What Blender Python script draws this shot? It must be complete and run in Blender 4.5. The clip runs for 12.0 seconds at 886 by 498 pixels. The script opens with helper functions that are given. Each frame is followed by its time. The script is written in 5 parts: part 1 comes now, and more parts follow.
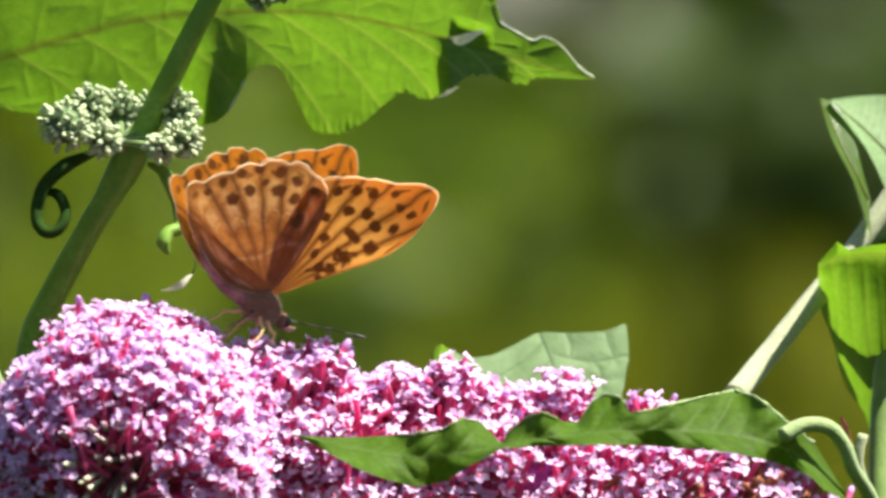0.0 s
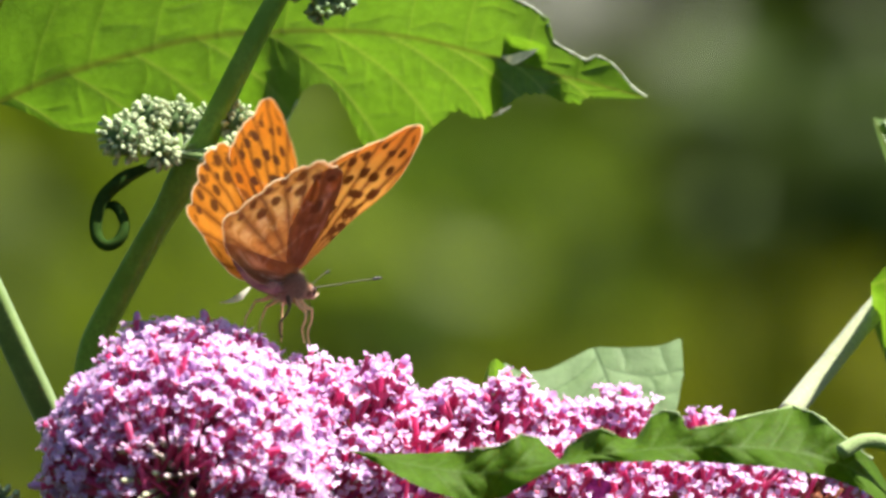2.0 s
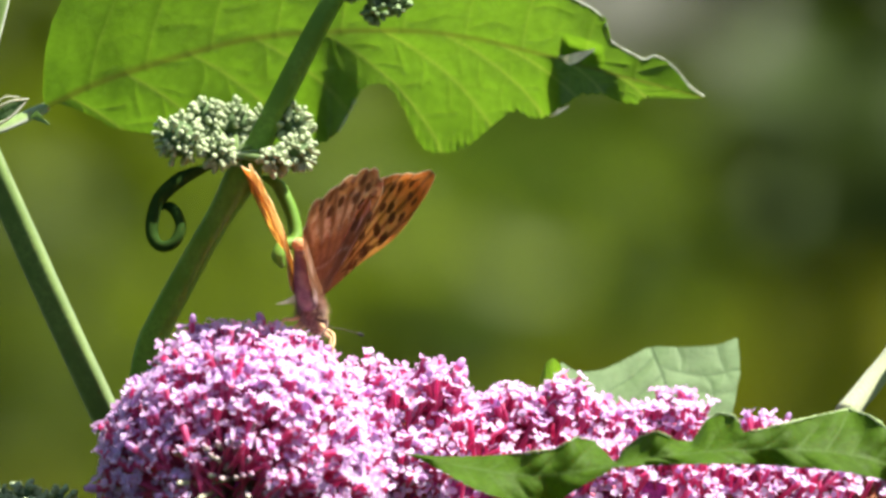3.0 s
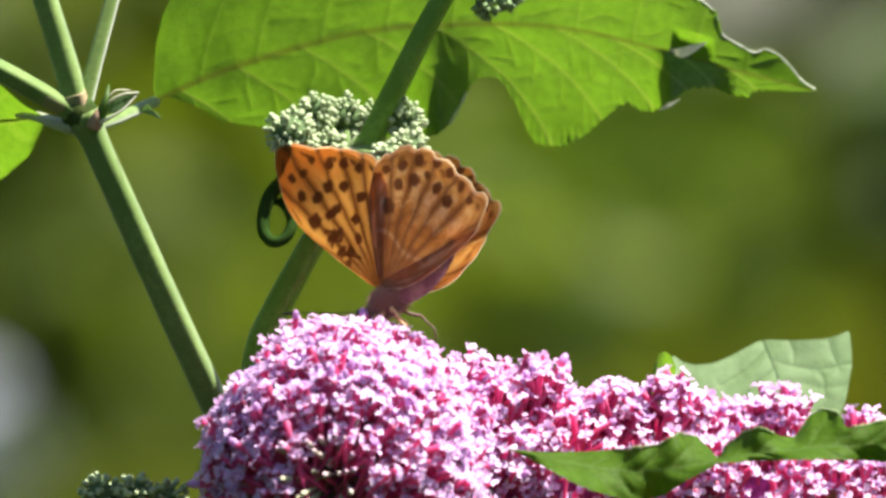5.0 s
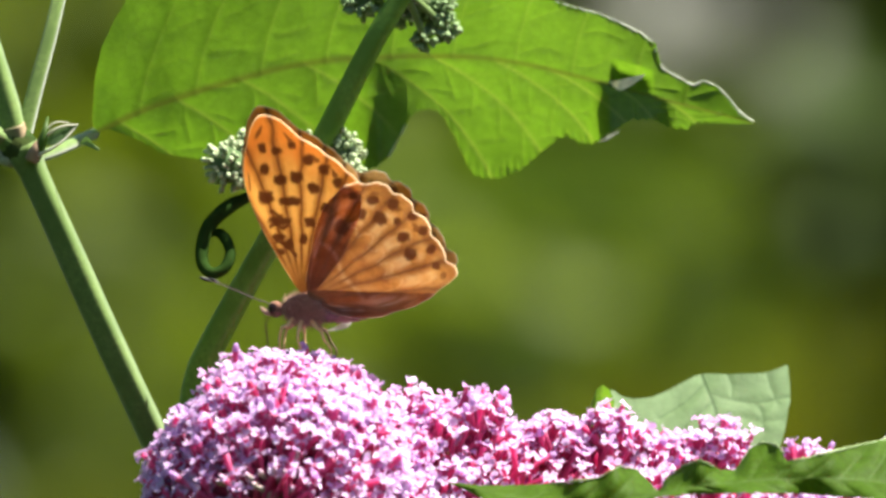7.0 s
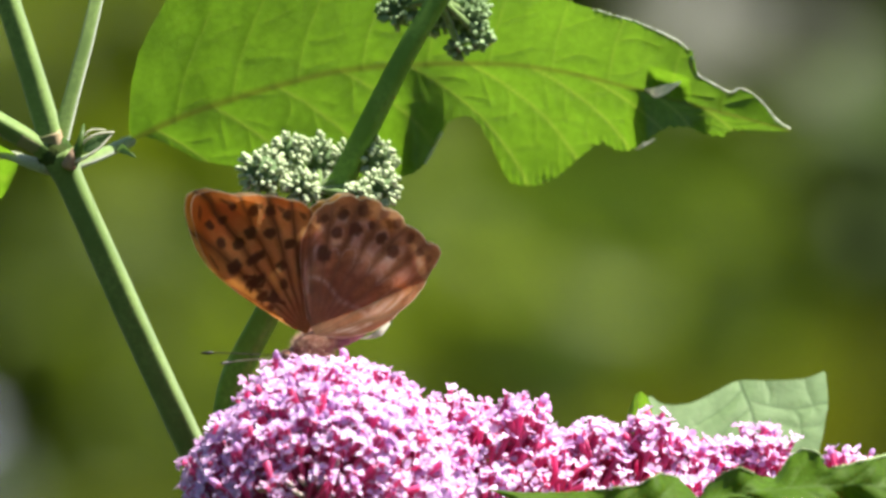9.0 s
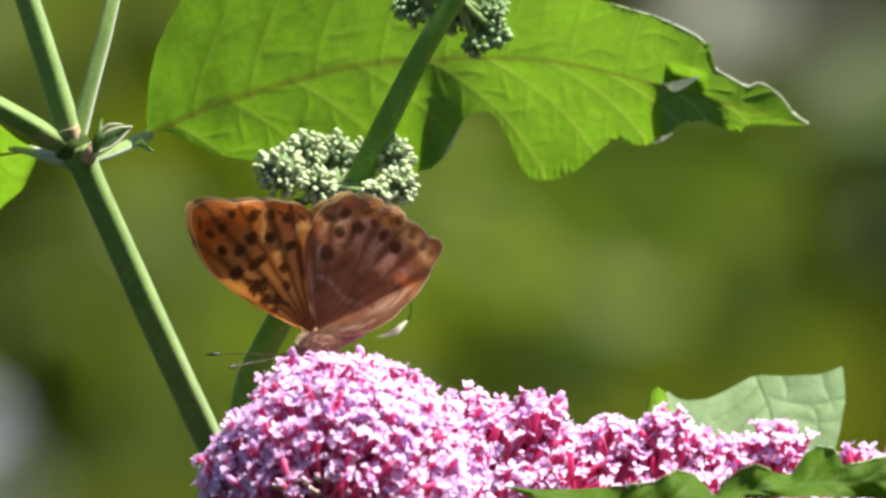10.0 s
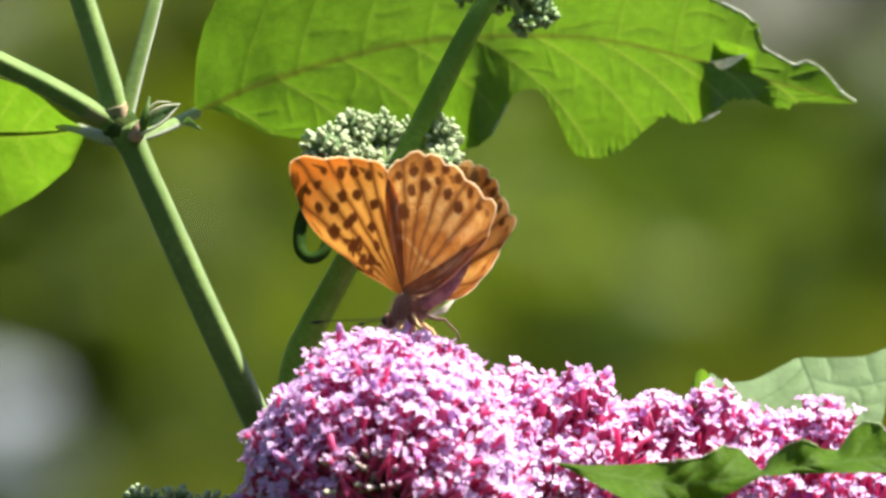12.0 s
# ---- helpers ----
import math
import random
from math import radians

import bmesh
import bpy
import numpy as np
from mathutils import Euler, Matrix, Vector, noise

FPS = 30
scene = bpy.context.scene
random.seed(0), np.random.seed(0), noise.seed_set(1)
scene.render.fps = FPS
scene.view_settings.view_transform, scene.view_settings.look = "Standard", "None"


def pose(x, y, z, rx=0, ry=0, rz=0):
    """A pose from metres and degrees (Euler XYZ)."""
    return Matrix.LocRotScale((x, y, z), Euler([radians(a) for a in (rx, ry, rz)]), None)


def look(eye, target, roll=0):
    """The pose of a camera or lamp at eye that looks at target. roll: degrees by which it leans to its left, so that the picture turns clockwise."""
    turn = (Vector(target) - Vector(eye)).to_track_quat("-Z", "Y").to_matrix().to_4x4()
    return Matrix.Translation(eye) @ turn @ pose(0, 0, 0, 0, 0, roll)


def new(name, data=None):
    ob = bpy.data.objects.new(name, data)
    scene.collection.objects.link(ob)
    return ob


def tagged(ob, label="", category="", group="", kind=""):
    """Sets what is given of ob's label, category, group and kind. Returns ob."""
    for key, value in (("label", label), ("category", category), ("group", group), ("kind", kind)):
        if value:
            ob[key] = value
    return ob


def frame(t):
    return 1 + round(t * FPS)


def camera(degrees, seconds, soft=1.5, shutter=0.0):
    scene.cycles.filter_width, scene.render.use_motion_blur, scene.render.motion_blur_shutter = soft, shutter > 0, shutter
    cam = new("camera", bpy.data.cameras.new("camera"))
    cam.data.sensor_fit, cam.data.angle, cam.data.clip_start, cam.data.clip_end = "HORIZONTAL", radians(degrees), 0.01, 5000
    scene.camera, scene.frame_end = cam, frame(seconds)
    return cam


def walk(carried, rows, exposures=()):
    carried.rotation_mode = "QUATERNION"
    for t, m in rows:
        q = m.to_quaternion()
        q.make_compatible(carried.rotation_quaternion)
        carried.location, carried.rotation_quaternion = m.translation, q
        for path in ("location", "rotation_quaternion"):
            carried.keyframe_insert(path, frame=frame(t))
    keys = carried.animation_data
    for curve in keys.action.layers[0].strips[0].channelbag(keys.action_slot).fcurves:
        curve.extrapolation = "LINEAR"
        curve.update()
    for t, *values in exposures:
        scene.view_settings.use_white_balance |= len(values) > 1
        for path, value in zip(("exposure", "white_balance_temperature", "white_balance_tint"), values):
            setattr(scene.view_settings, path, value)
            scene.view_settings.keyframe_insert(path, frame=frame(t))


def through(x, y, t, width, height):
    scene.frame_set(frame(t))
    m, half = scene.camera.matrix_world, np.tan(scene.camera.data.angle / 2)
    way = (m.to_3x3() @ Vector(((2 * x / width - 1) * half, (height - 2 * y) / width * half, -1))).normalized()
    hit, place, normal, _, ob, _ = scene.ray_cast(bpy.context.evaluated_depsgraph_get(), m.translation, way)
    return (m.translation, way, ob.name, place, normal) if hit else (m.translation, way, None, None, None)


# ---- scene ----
# A butterfly on a butterfly-bush panicle, seen from 2.5 m through a long lens.
FOV = 3.5922
cam = camera(FOV, 12.0, soft=3.0, shutter=0.2)
cam.data.dof.use_dof = True
cam.data.dof.focus_distance = 2.504
cam.data.dof.aperture_fstop = 20.0

# seconds, and how far the view has swung to the left and up, in steps of a tenth of a millimetre at the flower
PAN = [
    (0.0, 0, 0), (0.2, 70, 5), (0.5, 81, 7), (1.0, 85, 5), (1.5, 96, 23), (2.0, 94, 34), (2.5, 143, 38), (2.7, 173, 38), (4.3, 233, -5),
    (4.4, 322, 11), (4.5, 382, 19), (5.0, 392, 22), (5.5, 390, 9), (6.0, 345, 31), (6.5, 265, 67), (7.0, 284, 79), (7.5, 318, 90), (7.7, 335, 91),
    (9.3, 356, 92), (9.5, 367, 92), (10.0, 380, 82), (10.5, 403, 68), (11.0, 419, 49), (11.5, 453, 44), (12.0, 464, 43)]
STEP = 0.0022918
walk(cam, [(t, pose(0, -2.5, 1.4, 90 + dy * STEP, 0, dx * STEP)) for t, dx, dy in PAN])

# ---- light ----
SUN_WAY = Vector((0.46, -0.06, 0.88)).normalized()
sun = new("sun", bpy.data.lights.new("sun", "SUN"))
sun.data.energy, sun.data.angle, sun.data.color = 5.0, radians(0.53), (1.0, 0.95, 0.86)
sun.matrix_basis = look(SUN_WAY * 10, (0, 0, 0))
world = bpy.data.worlds.new("world")
scene.world = world
world.use_nodes = True
sky = world.node_tree.nodes.new("ShaderNodeTexSky")
sky.sky_type, sky.sun_disc = "NISHITA", False
sky.sun_elevation = math.asin(SUN_WAY.z)
sky.sun_rotation = math.atan2(SUN_WAY.x, SUN_WAY.y)
background = world.node_tree.nodes["Background"]
background.inputs["Strength"].default_value = 0.05
world.node_tree.links.new(sky.outputs[0], background.inputs[0])
scene.view_settings.exposure = 1.69

MM = 0.001


def at(u, v, d=0.0):
    """A place d metres behind the flower's plane; u to the right and v down, in tenths of a millimetre on that plane, from the first view's corner."""
    k = 1e-4 * (1 + d / 2.5)
    return Vector(((u - 784) * k, d, 1.4 + (441 - v) * k))


# ---- materials ----
def mix_colours(nodes, links, fac, a, b):
    m = nodes.new("ShaderNodeMix")
    m.data_type = "RGBA"
    for socket, value in ((m.inputs[0], fac), (m.inputs[6], a), (m.inputs[7], b)):
        if isinstance(value, bpy.types.NodeSocket):
            links.new(value, socket)
        elif isinstance(value, tuple):
            socket.default_value = (*value, 1)
        else:
            socket.default_value = value
    return m.outputs[2]


def ramp(nodes, links, source, lo, hi):
    m = nodes.new("ShaderNodeMapRange")
    m.inputs[1].default_value, m.inputs[2].default_value = lo, hi
    links.new(source, m.inputs[0])
    return m.outputs[0]


def noise_node(nodes, links, scale, detail=3.0, coords="Object"):
    tc = nodes.new("ShaderNodeTexCoord")
    n = nodes.new("ShaderNodeTexNoise")
    n.inputs["Scale"].default_value, n.inputs["Detail"].default_value = scale, detail
    links.new(tc.outputs[coords], n.inputs["Vector"])
    return n.outputs[0]


def attribute(nodes, name):
    a = nodes.new("ShaderNodeAttribute")
    a.attribute_name = name
    return a


def thin_material(name, colour, through, share, rough=0.5, scale=400.0, spread=0.25, bump=0.3, sheen=0.0, per_island=False, patches=None, tint=None, spec=0.4, net=None):
    """A thin living surface: colour by reflected light, `through` by light from behind; patches: (attribute, colour, colour from behind) rows."""
    mat = bpy.data.materials.new(name)
    mat.use_nodes = True
    nodes, links = mat.node_tree.nodes, mat.node_tree.links
    bsdf, out = nodes["Principled BSDF"], nodes["Material Output"]
    fine = noise_node(nodes, links, scale, 4.0)
    broad = noise_node(nodes, links, scale * 0.13, 2.0)
    dark = tuple(c * (1 - spread) for c in colour)
    lite = tuple(min(1, c * (1 + spread)) for c in colour)
    tdark = tuple(c * (1 - spread * 0.8) for c in through)
    tlite = tuple(min(1, c * (1 + spread * 0.8)) for c in through)
    both = nodes.new("ShaderNodeMath")
    both.operation = "ADD"
    links.new(fine, both.inputs[0])
    links.new(broad, both.inputs[1])
    vary = ramp(nodes, links, both.outputs[0], 0.65, 1.35)
    if per_island:
        geo = nodes.new("ShaderNodeNewGeometry")
        info = nodes.new("ShaderNodeObjectInfo")
        add = nodes.new("ShaderNodeMath")
        add.operation = "ADD"
        links.new(geo.outputs["Random Per Island"], add.inputs[0])
        links.new(info.outputs["Random"], add.inputs[1])
        frac = nodes.new("ShaderNodeMath")
        frac.operation = "FRACT"
        links.new(add.outputs[0], frac.inputs[0])
        vary = frac.outputs[0]
    col = mix_colours(nodes, links, vary, dark, lite)
    thr = mix_colours(nodes, links, vary, tdark, tlite)
    if tint:
        wash = ramp(nodes, links, broad, 0.45, 0.7)
        col = mix_colours(nodes, links, wash, col, tint)
        thr = mix_colours(nodes, links, wash, thr, tuple(min(1, 0.15 + 1.9 * c) for c in tint))
    for key, c, b in patches or ():
        a = attribute(nodes, key).outputs["Fac"]
        col = mix_colours(nodes, links, a, col, c)
        thr = mix_colours(nodes, links, a, thr, b)
    height = fine
    if net:
        # the fine network of veins: cells per metre, strength
        tc = nodes.new("ShaderNodeTexCoord")
        cell = nodes.new("ShaderNodeTexVoronoi")
        cell.feature = "DISTANCE_TO_EDGE"
        cell.inputs["Scale"].default_value = net[0]
        links.new(tc.outputs["Object"], cell.inputs["Vector"])
        line = ramp(nodes, links, cell.outputs["Distance"], 0.11, 0.0)
        soft = nodes.new("ShaderNodeMath")
        soft.operation = "MULTIPLY"
        soft.inputs[1].default_value = net[1]
        links.new(line, soft.inputs[0])
        col = mix_colours(nodes, links, soft.outputs[0], col, net[2])
        thr = mix_colours(nodes, links, soft.outputs[0], thr, net[2])
        sink = nodes.new("ShaderNodeMath")
        sink.operation = "SUBTRACT"
        links.new(fine, sink.inputs[0])
        links.new(soft.outputs[0], sink.inputs[1])
        height = sink.outputs[0]
    links.new(col, bsdf.inputs["Base Color"])
    bsdf.inputs["Roughness"].default_value = rough
    bsdf.inputs["Specular IOR Level"].default_value = spec
    if sheen:
        bsdf.inputs["Sheen Weight"].default_value = sheen
    trans = nodes.new("ShaderNodeBsdfTranslucent")
    links.new(thr, trans.inputs[0])
    mixer = nodes.new("ShaderNodeMixShader")
    mixer.inputs[0].default_value = share
    links.new(bsdf.outputs[0], mixer.inputs[1])
    links.new(trans.outputs[0], mixer.inputs[2])
    links.new(mixer.outputs[0], out.inputs[0])
    if bump:
        b = nodes.new("ShaderNodeBump")
        b.inputs["Strength"].default_value, b.inputs["Distance"].default_value = bump, 0.0003
        links.new(height, b.inputs["Height"])
        links.new(b.outputs[0], bsdf.inputs["Normal"])
        links.new(b.outputs[0], trans.inputs["Normal"])
    return mat


def solid_material(name, colour, rough=0.6, scale=300.0, spread=0.25, bump=0.3, sheen=0.0, second=None, spec=0.4):
    mat = bpy.data.materials.new(name)
    mat.use_nodes = True
    nodes, links = mat.node_tree.nodes, mat.node_tree.links
    bsdf = nodes["Principled BSDF"]
    fine = noise_node(nodes, links, scale, 4.0)
    broad = noise_node(nodes, links, scale * 0.15, 2.0)
    col = mix_colours(nodes, links, ramp(nodes, links, fine, 0.3, 0.7), tuple(c * (1 - spread) for c in colour), tuple(min(1, c * (1 + spread)) for c in colour))
    if second:
        col = mix_colours(nodes, links, ramp(nodes, links, broad, 0.45, 0.62), col, second)
    links.new(col, bsdf.inputs["Base Color"])
    bsdf.inputs["Roughness"].default_value = rough
    bsdf.inputs["Specular IOR Level"].default_value = spec
    bsdf.inputs["Sheen Weight"].default_value = sheen
    if bump:
        b = nodes.new("ShaderNodeBump")
        b.inputs["Strength"].default_value, b.inputs["Distance"].default_value = bump, 0.0004
        links.new(fine, b.inputs["Height"])
        links.new(b.outputs[0], bsdf.inputs["Normal"])
    return mat


VEIN = [("vein", (0.15, 0.20, 0.06), (0.215, 0.32, 0.026)), ("rib", (0.085, 0.105, 0.02), (0.10, 0.135, 0.010))]
LEAF = thin_material("leaf green", (0.075, 0.132, 0.024), (0.125, 0.255, 0.010), 0.5, 0.42, 500, 0.26, 0.35, patches=VEIN, net=(480, 0.2, (0.07, 0.125, 0.008)))
LEAF_DARK = thin_material("leaf dark green", (0.066, 0.137, 0.010), (0.10, 0.19, 0.006), 0.5, 0.6, 500, 0.3, 0.4, patches=[("vein", (0.10, 0.17, 0.04), (0.14, 0.26, 0.02))], spec=0.12, net=(560, 0.3, (0.05, 0.07, 0.006)))
LEAF_PALE = thin_material("leaf felted underside", (0.155, 0.245, 0.10), (0.14, 0.25, 0.05), 0.35, 0.7, 500, 0.2, 0.5, patches=[("vein", (0.045, 0.09, 0.025), (0.04, 0.09, 0.015))], net=(460, 0.15, (0.11, 0.18, 0.06)))
MIDRIB = thin_material("midrib", (0.15, 0.165, 0.03), (0.23, 0.28, 0.03), 0.75, 0.5, 900, 0.15)
STEM = solid_material("green stem", (0.125, 0.20, 0.04), 0.6, 1200, 0.2, 0.12, second=(0.10, 0.17, 0.03), spec=0.15, sheen=0.4)
NODE = solid_material("node", (0.030, 0.055, 0.014), 0.9, 900, 0.4, 0.5, second=(0.055, 0.075, 0.02), spec=0.05)
SCAR = solid_material("pink shoot base", (0.30, 0.20, 0.12), 0.7, 900, 0.25, 0.2, second=(0.2, 0.2, 0.08))
TWIG = solid_material("green twig", (0.07, 0.09, 0.016), 0.8, 200, 0.3, 0.2, spec=0.1)
STEM_PALE = solid_material("felted stem", (0.29, 0.32, 0.18), 0.8, 1800, 0.2, 0.6, sheen=0.2)
STEM_DARK = solid_material("dark stem", (0.14, 0.26, 0.035), 0.5, 1200, 0.2, 0.12, second=(0.11, 0.22, 0.024), spec=0.2)
WOODY = solid_material("woody stem", (0.17, 0.13, 0.08), 0.8, 500, 0.3, 0.6)
BUD = solid_material("felted bud", (0.40, 0.47, 0.27), 0.8, 1800, 0.35, 0.8, second=(0.15, 0.24, 0.08))
BUD_CORE = solid_material("bud cluster core", (0.07, 0.12, 0.04), 0.9, 1500, 0.3, 0.3)
# for the tip cluster: shade from above is put into this darker green
BUD_SHADED = solid_material("shaded green bud", (0.24, 0.34, 0.15), 0.75, 2500, 0.25, 0.6, second=(0.12, 0.2, 0.08))
CURL = solid_material("curled leaf", (0.022, 0.047, 0.010), 0.95, 900, 0.15, 0.1, spec=0.0)
WITHERED = thin_material("withered sliver", (0.66, 0.66, 0.52), (0.5, 0.5, 0.3), 0.4, 0.6, 900, 0.15)
# felt of the broad leaf's edge, paler to hold the sun's rim light
FELT = solid_material("pale felt", (0.46, 0.52, 0.36), 0.95, 2500, 0.3, 0.6, sheen=0.3)
FELT_GREEN = solid_material("green felt", (0.24, 0.32, 0.13), 0.95, 2500, 0.25, 0.7, sheen=0.2, spec=0.1)
REDBUD = solid_material("red bract", (0.20, 0.035, 0.03), 0.5, 900, 0.3)
# the edge patch paints the lobe rims paler, as if catching the sun
PETAL = thin_material("lilac petal", (0.60, 0.37, 0.69), (0.78, 0.41, 0.77), 0.42, 0.5, 1500, 0.28, 0.0, per_island=True, spec=0.35, patches=[("edge", (0.81, 0.67, 0.87), (0.82, 0.56, 0.84))])
DRIED = thin_material("dried floret", (0.30, 0.12, 0.06), (0.42, 0.15, 0.07), 0.35, 0.7, 1500, 0.4, 0.0, per_island=True)
TUBE = thin_material("crimson tube", (0.72, 0.11, 0.29), (0.88, 0.14, 0.36), 0.52, 0.45, 1500, 0.3, 0.0, per_island=True)
THROAT = solid_material("throat", (0.50, 0.10, 0.16), 0.5, 1500, 0.2, 0.0)
# fills the panicle; scattered glow between the florets is put into this magenta
CORE = solid_material("panicle core", (0.55, 0.10, 0.48), 0.8, 900, 0.4)
GREENBUD = solid_material("unopened bud", (0.50, 0.48, 0.32), 0.6, 500, 0.3, 0.3, second=(0.55, 0.34, 0.48))

SPOT_FORE = [("pale", (0.62, 0.40, 0.15), (0.94, 0.63, 0.29)), ("band", (0.44, 0.13, 0.03), (0.82, 0.32, 0.10)), ("vein", (0.36, 0.22, 0.10), (0.42, 0.20, 0.09)), ("spot", (0.12, 0.056, 0.03), (0.32, 0.16, 0.08)), ("rim", (0.82, 0.70, 0.50), (0.95, 0.80, 0.55))]
SPOT_UNDER = [("band", (0.25, 0.13, 0.075), (0.48, 0.23, 0.13)), ("pale", (0.74, 0.63, 0.53), (1.0, 0.85, 0.64)), ("vein", (0.44, 0.33, 0.19), (0.50, 0.28, 0.16)), ("spot", (0.13, 0.06, 0.04), (0.33, 0.15, 0.09)), ("rim", (0.82, 0.70, 0.50), (0.95, 0.80, 0.55))]
SPOT_TOP = [("vein", (0.16, 0.06, 0.02), (0.30, 0.12, 0.05)), ("spot", (0.045, 0.02, 0.01), (0.20, 0.08, 0.035)), ("rim", (0.82, 0.70, 0.50), (0.95, 0.80, 0.55))]
WING_TOP = thin_material("wing upper side", (0.60, 0.185, 0.008), (0.98, 0.66, 0.26), 0.72, 0.65, 2500, 0.2, 0.25, spec=0.1, patches=SPOT_TOP)
WING_FORE = thin_material("forewing underside", (0.40, 0.22, 0.085), (0.87, 0.49, 0.175), 0.76, 0.65, 1600, 0.26, 0.25, spec=0.1, patches=SPOT_FORE, tint=(0.44, 0.25, 0.10))
WING_HIND = thin_material("hindwing underside", (0.38, 0.23, 0.11), (0.72, 0.40, 0.19), 0.68, 0.65, 1600, 0.30, 0.25, spec=0.1, patches=SPOT_UNDER, tint=(0.42, 0.28, 0.16))
FUR = solid_material("brown fur", (0.21, 0.10, 0.062), 0.85, 3000, 0.35, 0.7, sheen=0.2, spec=0.15)
FUR_PALE = solid_material("pale fur", (0.44, 0.29, 0.19), 0.85, 3000, 0.3, 0.5, sheen=0.2, spec=0.2)
ABDOMEN = solid_material("abdomen", (0.19, 0.09, 0.09), 0.85, 2500, 0.3, 0.6, sheen=0.1, second=(0.30, 0.17, 0.14), spec=0.15)
ABDOMEN_TIP = solid_material("abdomen tip", (0.60, 0.26, 0.09), 0.7, 2500, 0.25, 0.5, sheen=0.3)
EYE = solid_material("compound eye", (0.05, 0.022, 0.015), 0.2, 4000, 0.3, 0.1)
ANTENNA = solid_material("antenna", (0.03, 0.02, 0.009), 0.5, 3000, 0.3, 0.2)
CLUB = solid_material("antenna club", (0.010, 0.008, 0.006), 0.5, 3000, 0.3, 0.2)
LEG = solid_material("leg", (0.66, 0.44, 0.20), 0.55, 3000, 0.25, 0.3)
LEG_DARK = solid_material("dark leg", (0.10, 0.05, 0.03), 0.55, 3000, 0.25, 0.3)


def foliage_material(name, colour, through, share=0.45):
    return thin_material(name, colour, through, share, 0.55, 12, 0.4, 0.0, per_island=True)


# sunlit and shaded looks of the background are put into these leaf colours
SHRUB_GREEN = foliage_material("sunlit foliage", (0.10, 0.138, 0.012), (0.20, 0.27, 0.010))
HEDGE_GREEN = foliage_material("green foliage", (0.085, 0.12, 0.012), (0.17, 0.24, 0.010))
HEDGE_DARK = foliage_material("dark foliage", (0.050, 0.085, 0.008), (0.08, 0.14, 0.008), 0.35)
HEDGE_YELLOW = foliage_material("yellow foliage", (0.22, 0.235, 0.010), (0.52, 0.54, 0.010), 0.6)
STONE = solid_material("pale stone", (0.42, 0.45, 0.47), 0.9, 30, 0.25, 0.5)
GRASS = solid_material("grass", (0.014, 0.026, 0.002), 0.95, 7, 0.6, 0.0, second=(0.031, 0.034, 0.002), spec=0.0)


# ---- building helpers ----
def link_mesh(name, mesh, parent=None, label="", category="", group="", kind=""):
    ob = new(name, mesh)
    if parent is not None:
        ob.parent = parent
    return tagged(ob, label, category, group, kind)


def smooth(mesh):
    mesh.polygons.foreach_set("use_smooth", [True] * len(mesh.polygons))
    return mesh


def part(name, bm, material, parent=None, label="", **tags):
    mesh = bpy.data.meshes.new(name)
    bm.to_mesh(mesh)
    bm.free()
    for m in material if isinstance(material, (list, tuple)) else [material]:
        mesh.materials.append(m)
    return link_mesh(name, smooth(mesh), parent, label, **tags)


def empty(name, m=None, parent=None, label="", **tags):
    ob = new(name)
    ob.empty_display_size = 0.005
    if m is not None:
        ob.matrix_basis = m
    if parent is not None:
        ob.parent = parent
    return tagged(ob, label, **tags)


def spline(points, n):
    """n + 1 points along a smooth curve through the given ones."""
    pts = [Vector(p) for p in points]
    pts = [2 * pts[0] - pts[1]] + pts + [2 * pts[-1] - pts[-2]]
    spans = len(pts) - 3
    out = []
    for i in range(n + 1):
        x = min(i / n * spans, spans - 1e-6)
        k, f = int(x), x - int(x)
        a, b, c, d = pts[k:k + 4]
        out.append(0.5 * (2 * b + (c - a) * f + (2 * a - 5 * b + 4 * c - d) * f * f + (3 * b - a - 3 * c + d) * f ** 3))
    return out


def lerp_table(table, x):
    xs, ys = zip(*table)
    return float(np.interp(x, xs, ys))


def step(x, lo, hi):
    k = max(0.0, min(1.0, (x - lo) / (hi - lo)))
    return k * k * (3 - 2 * k)


def add_tube(bm, points, radius, sides=10, wobble=0.0, flat=1.0, close=True, index=0):
    """A round shoot along points; radius: a number for each point or one for all."""
    n = len(points)
    radii = radius if isinstance(radius, (list, tuple)) else [radius] * n
    up = None
    rings = []
    for i, p in enumerate(points):
        way = (points[min(i + 1, n - 1)] - points[max(i - 1, 0)]).normalized()
        if up is None:
            up = way.orthogonal().normalized()
        up = (up - way * up.dot(way)).normalized()
        side = way.cross(up)
        ring = []
        for k in range(sides):
            a = 2 * math.pi * k / sides
            r = radii[i] * (1 + wobble * noise.noise(p * 300 + Vector((k * 0.7, 0, 0))))
            ring.append(bm.verts.new(p + (up * math.cos(a) * flat + side * math.sin(a)) * r))
        rings.append(ring)
    for r0, r1 in zip(rings, rings[1:]):
        for k in range(sides):
            f = bm.faces.new((r0[k], r0[(k + 1) % sides], r1[(k + 1) % sides], r1[k]))
            f.material_index = index
    if close:
        for ring, p in ((rings[0][::-1], points[0]), (rings[-1], points[-1])):
            f = bm.faces.new(ring)
            f.material_index = index


def tube(points, radius, sides=10, **more):
    bm = bmesh.new()
    add_tube(bm, points, radius, sides, **more)
    return bm


def taper(a, b, n):
    return [a + (b - a) * i / n for i in range(n + 1)]


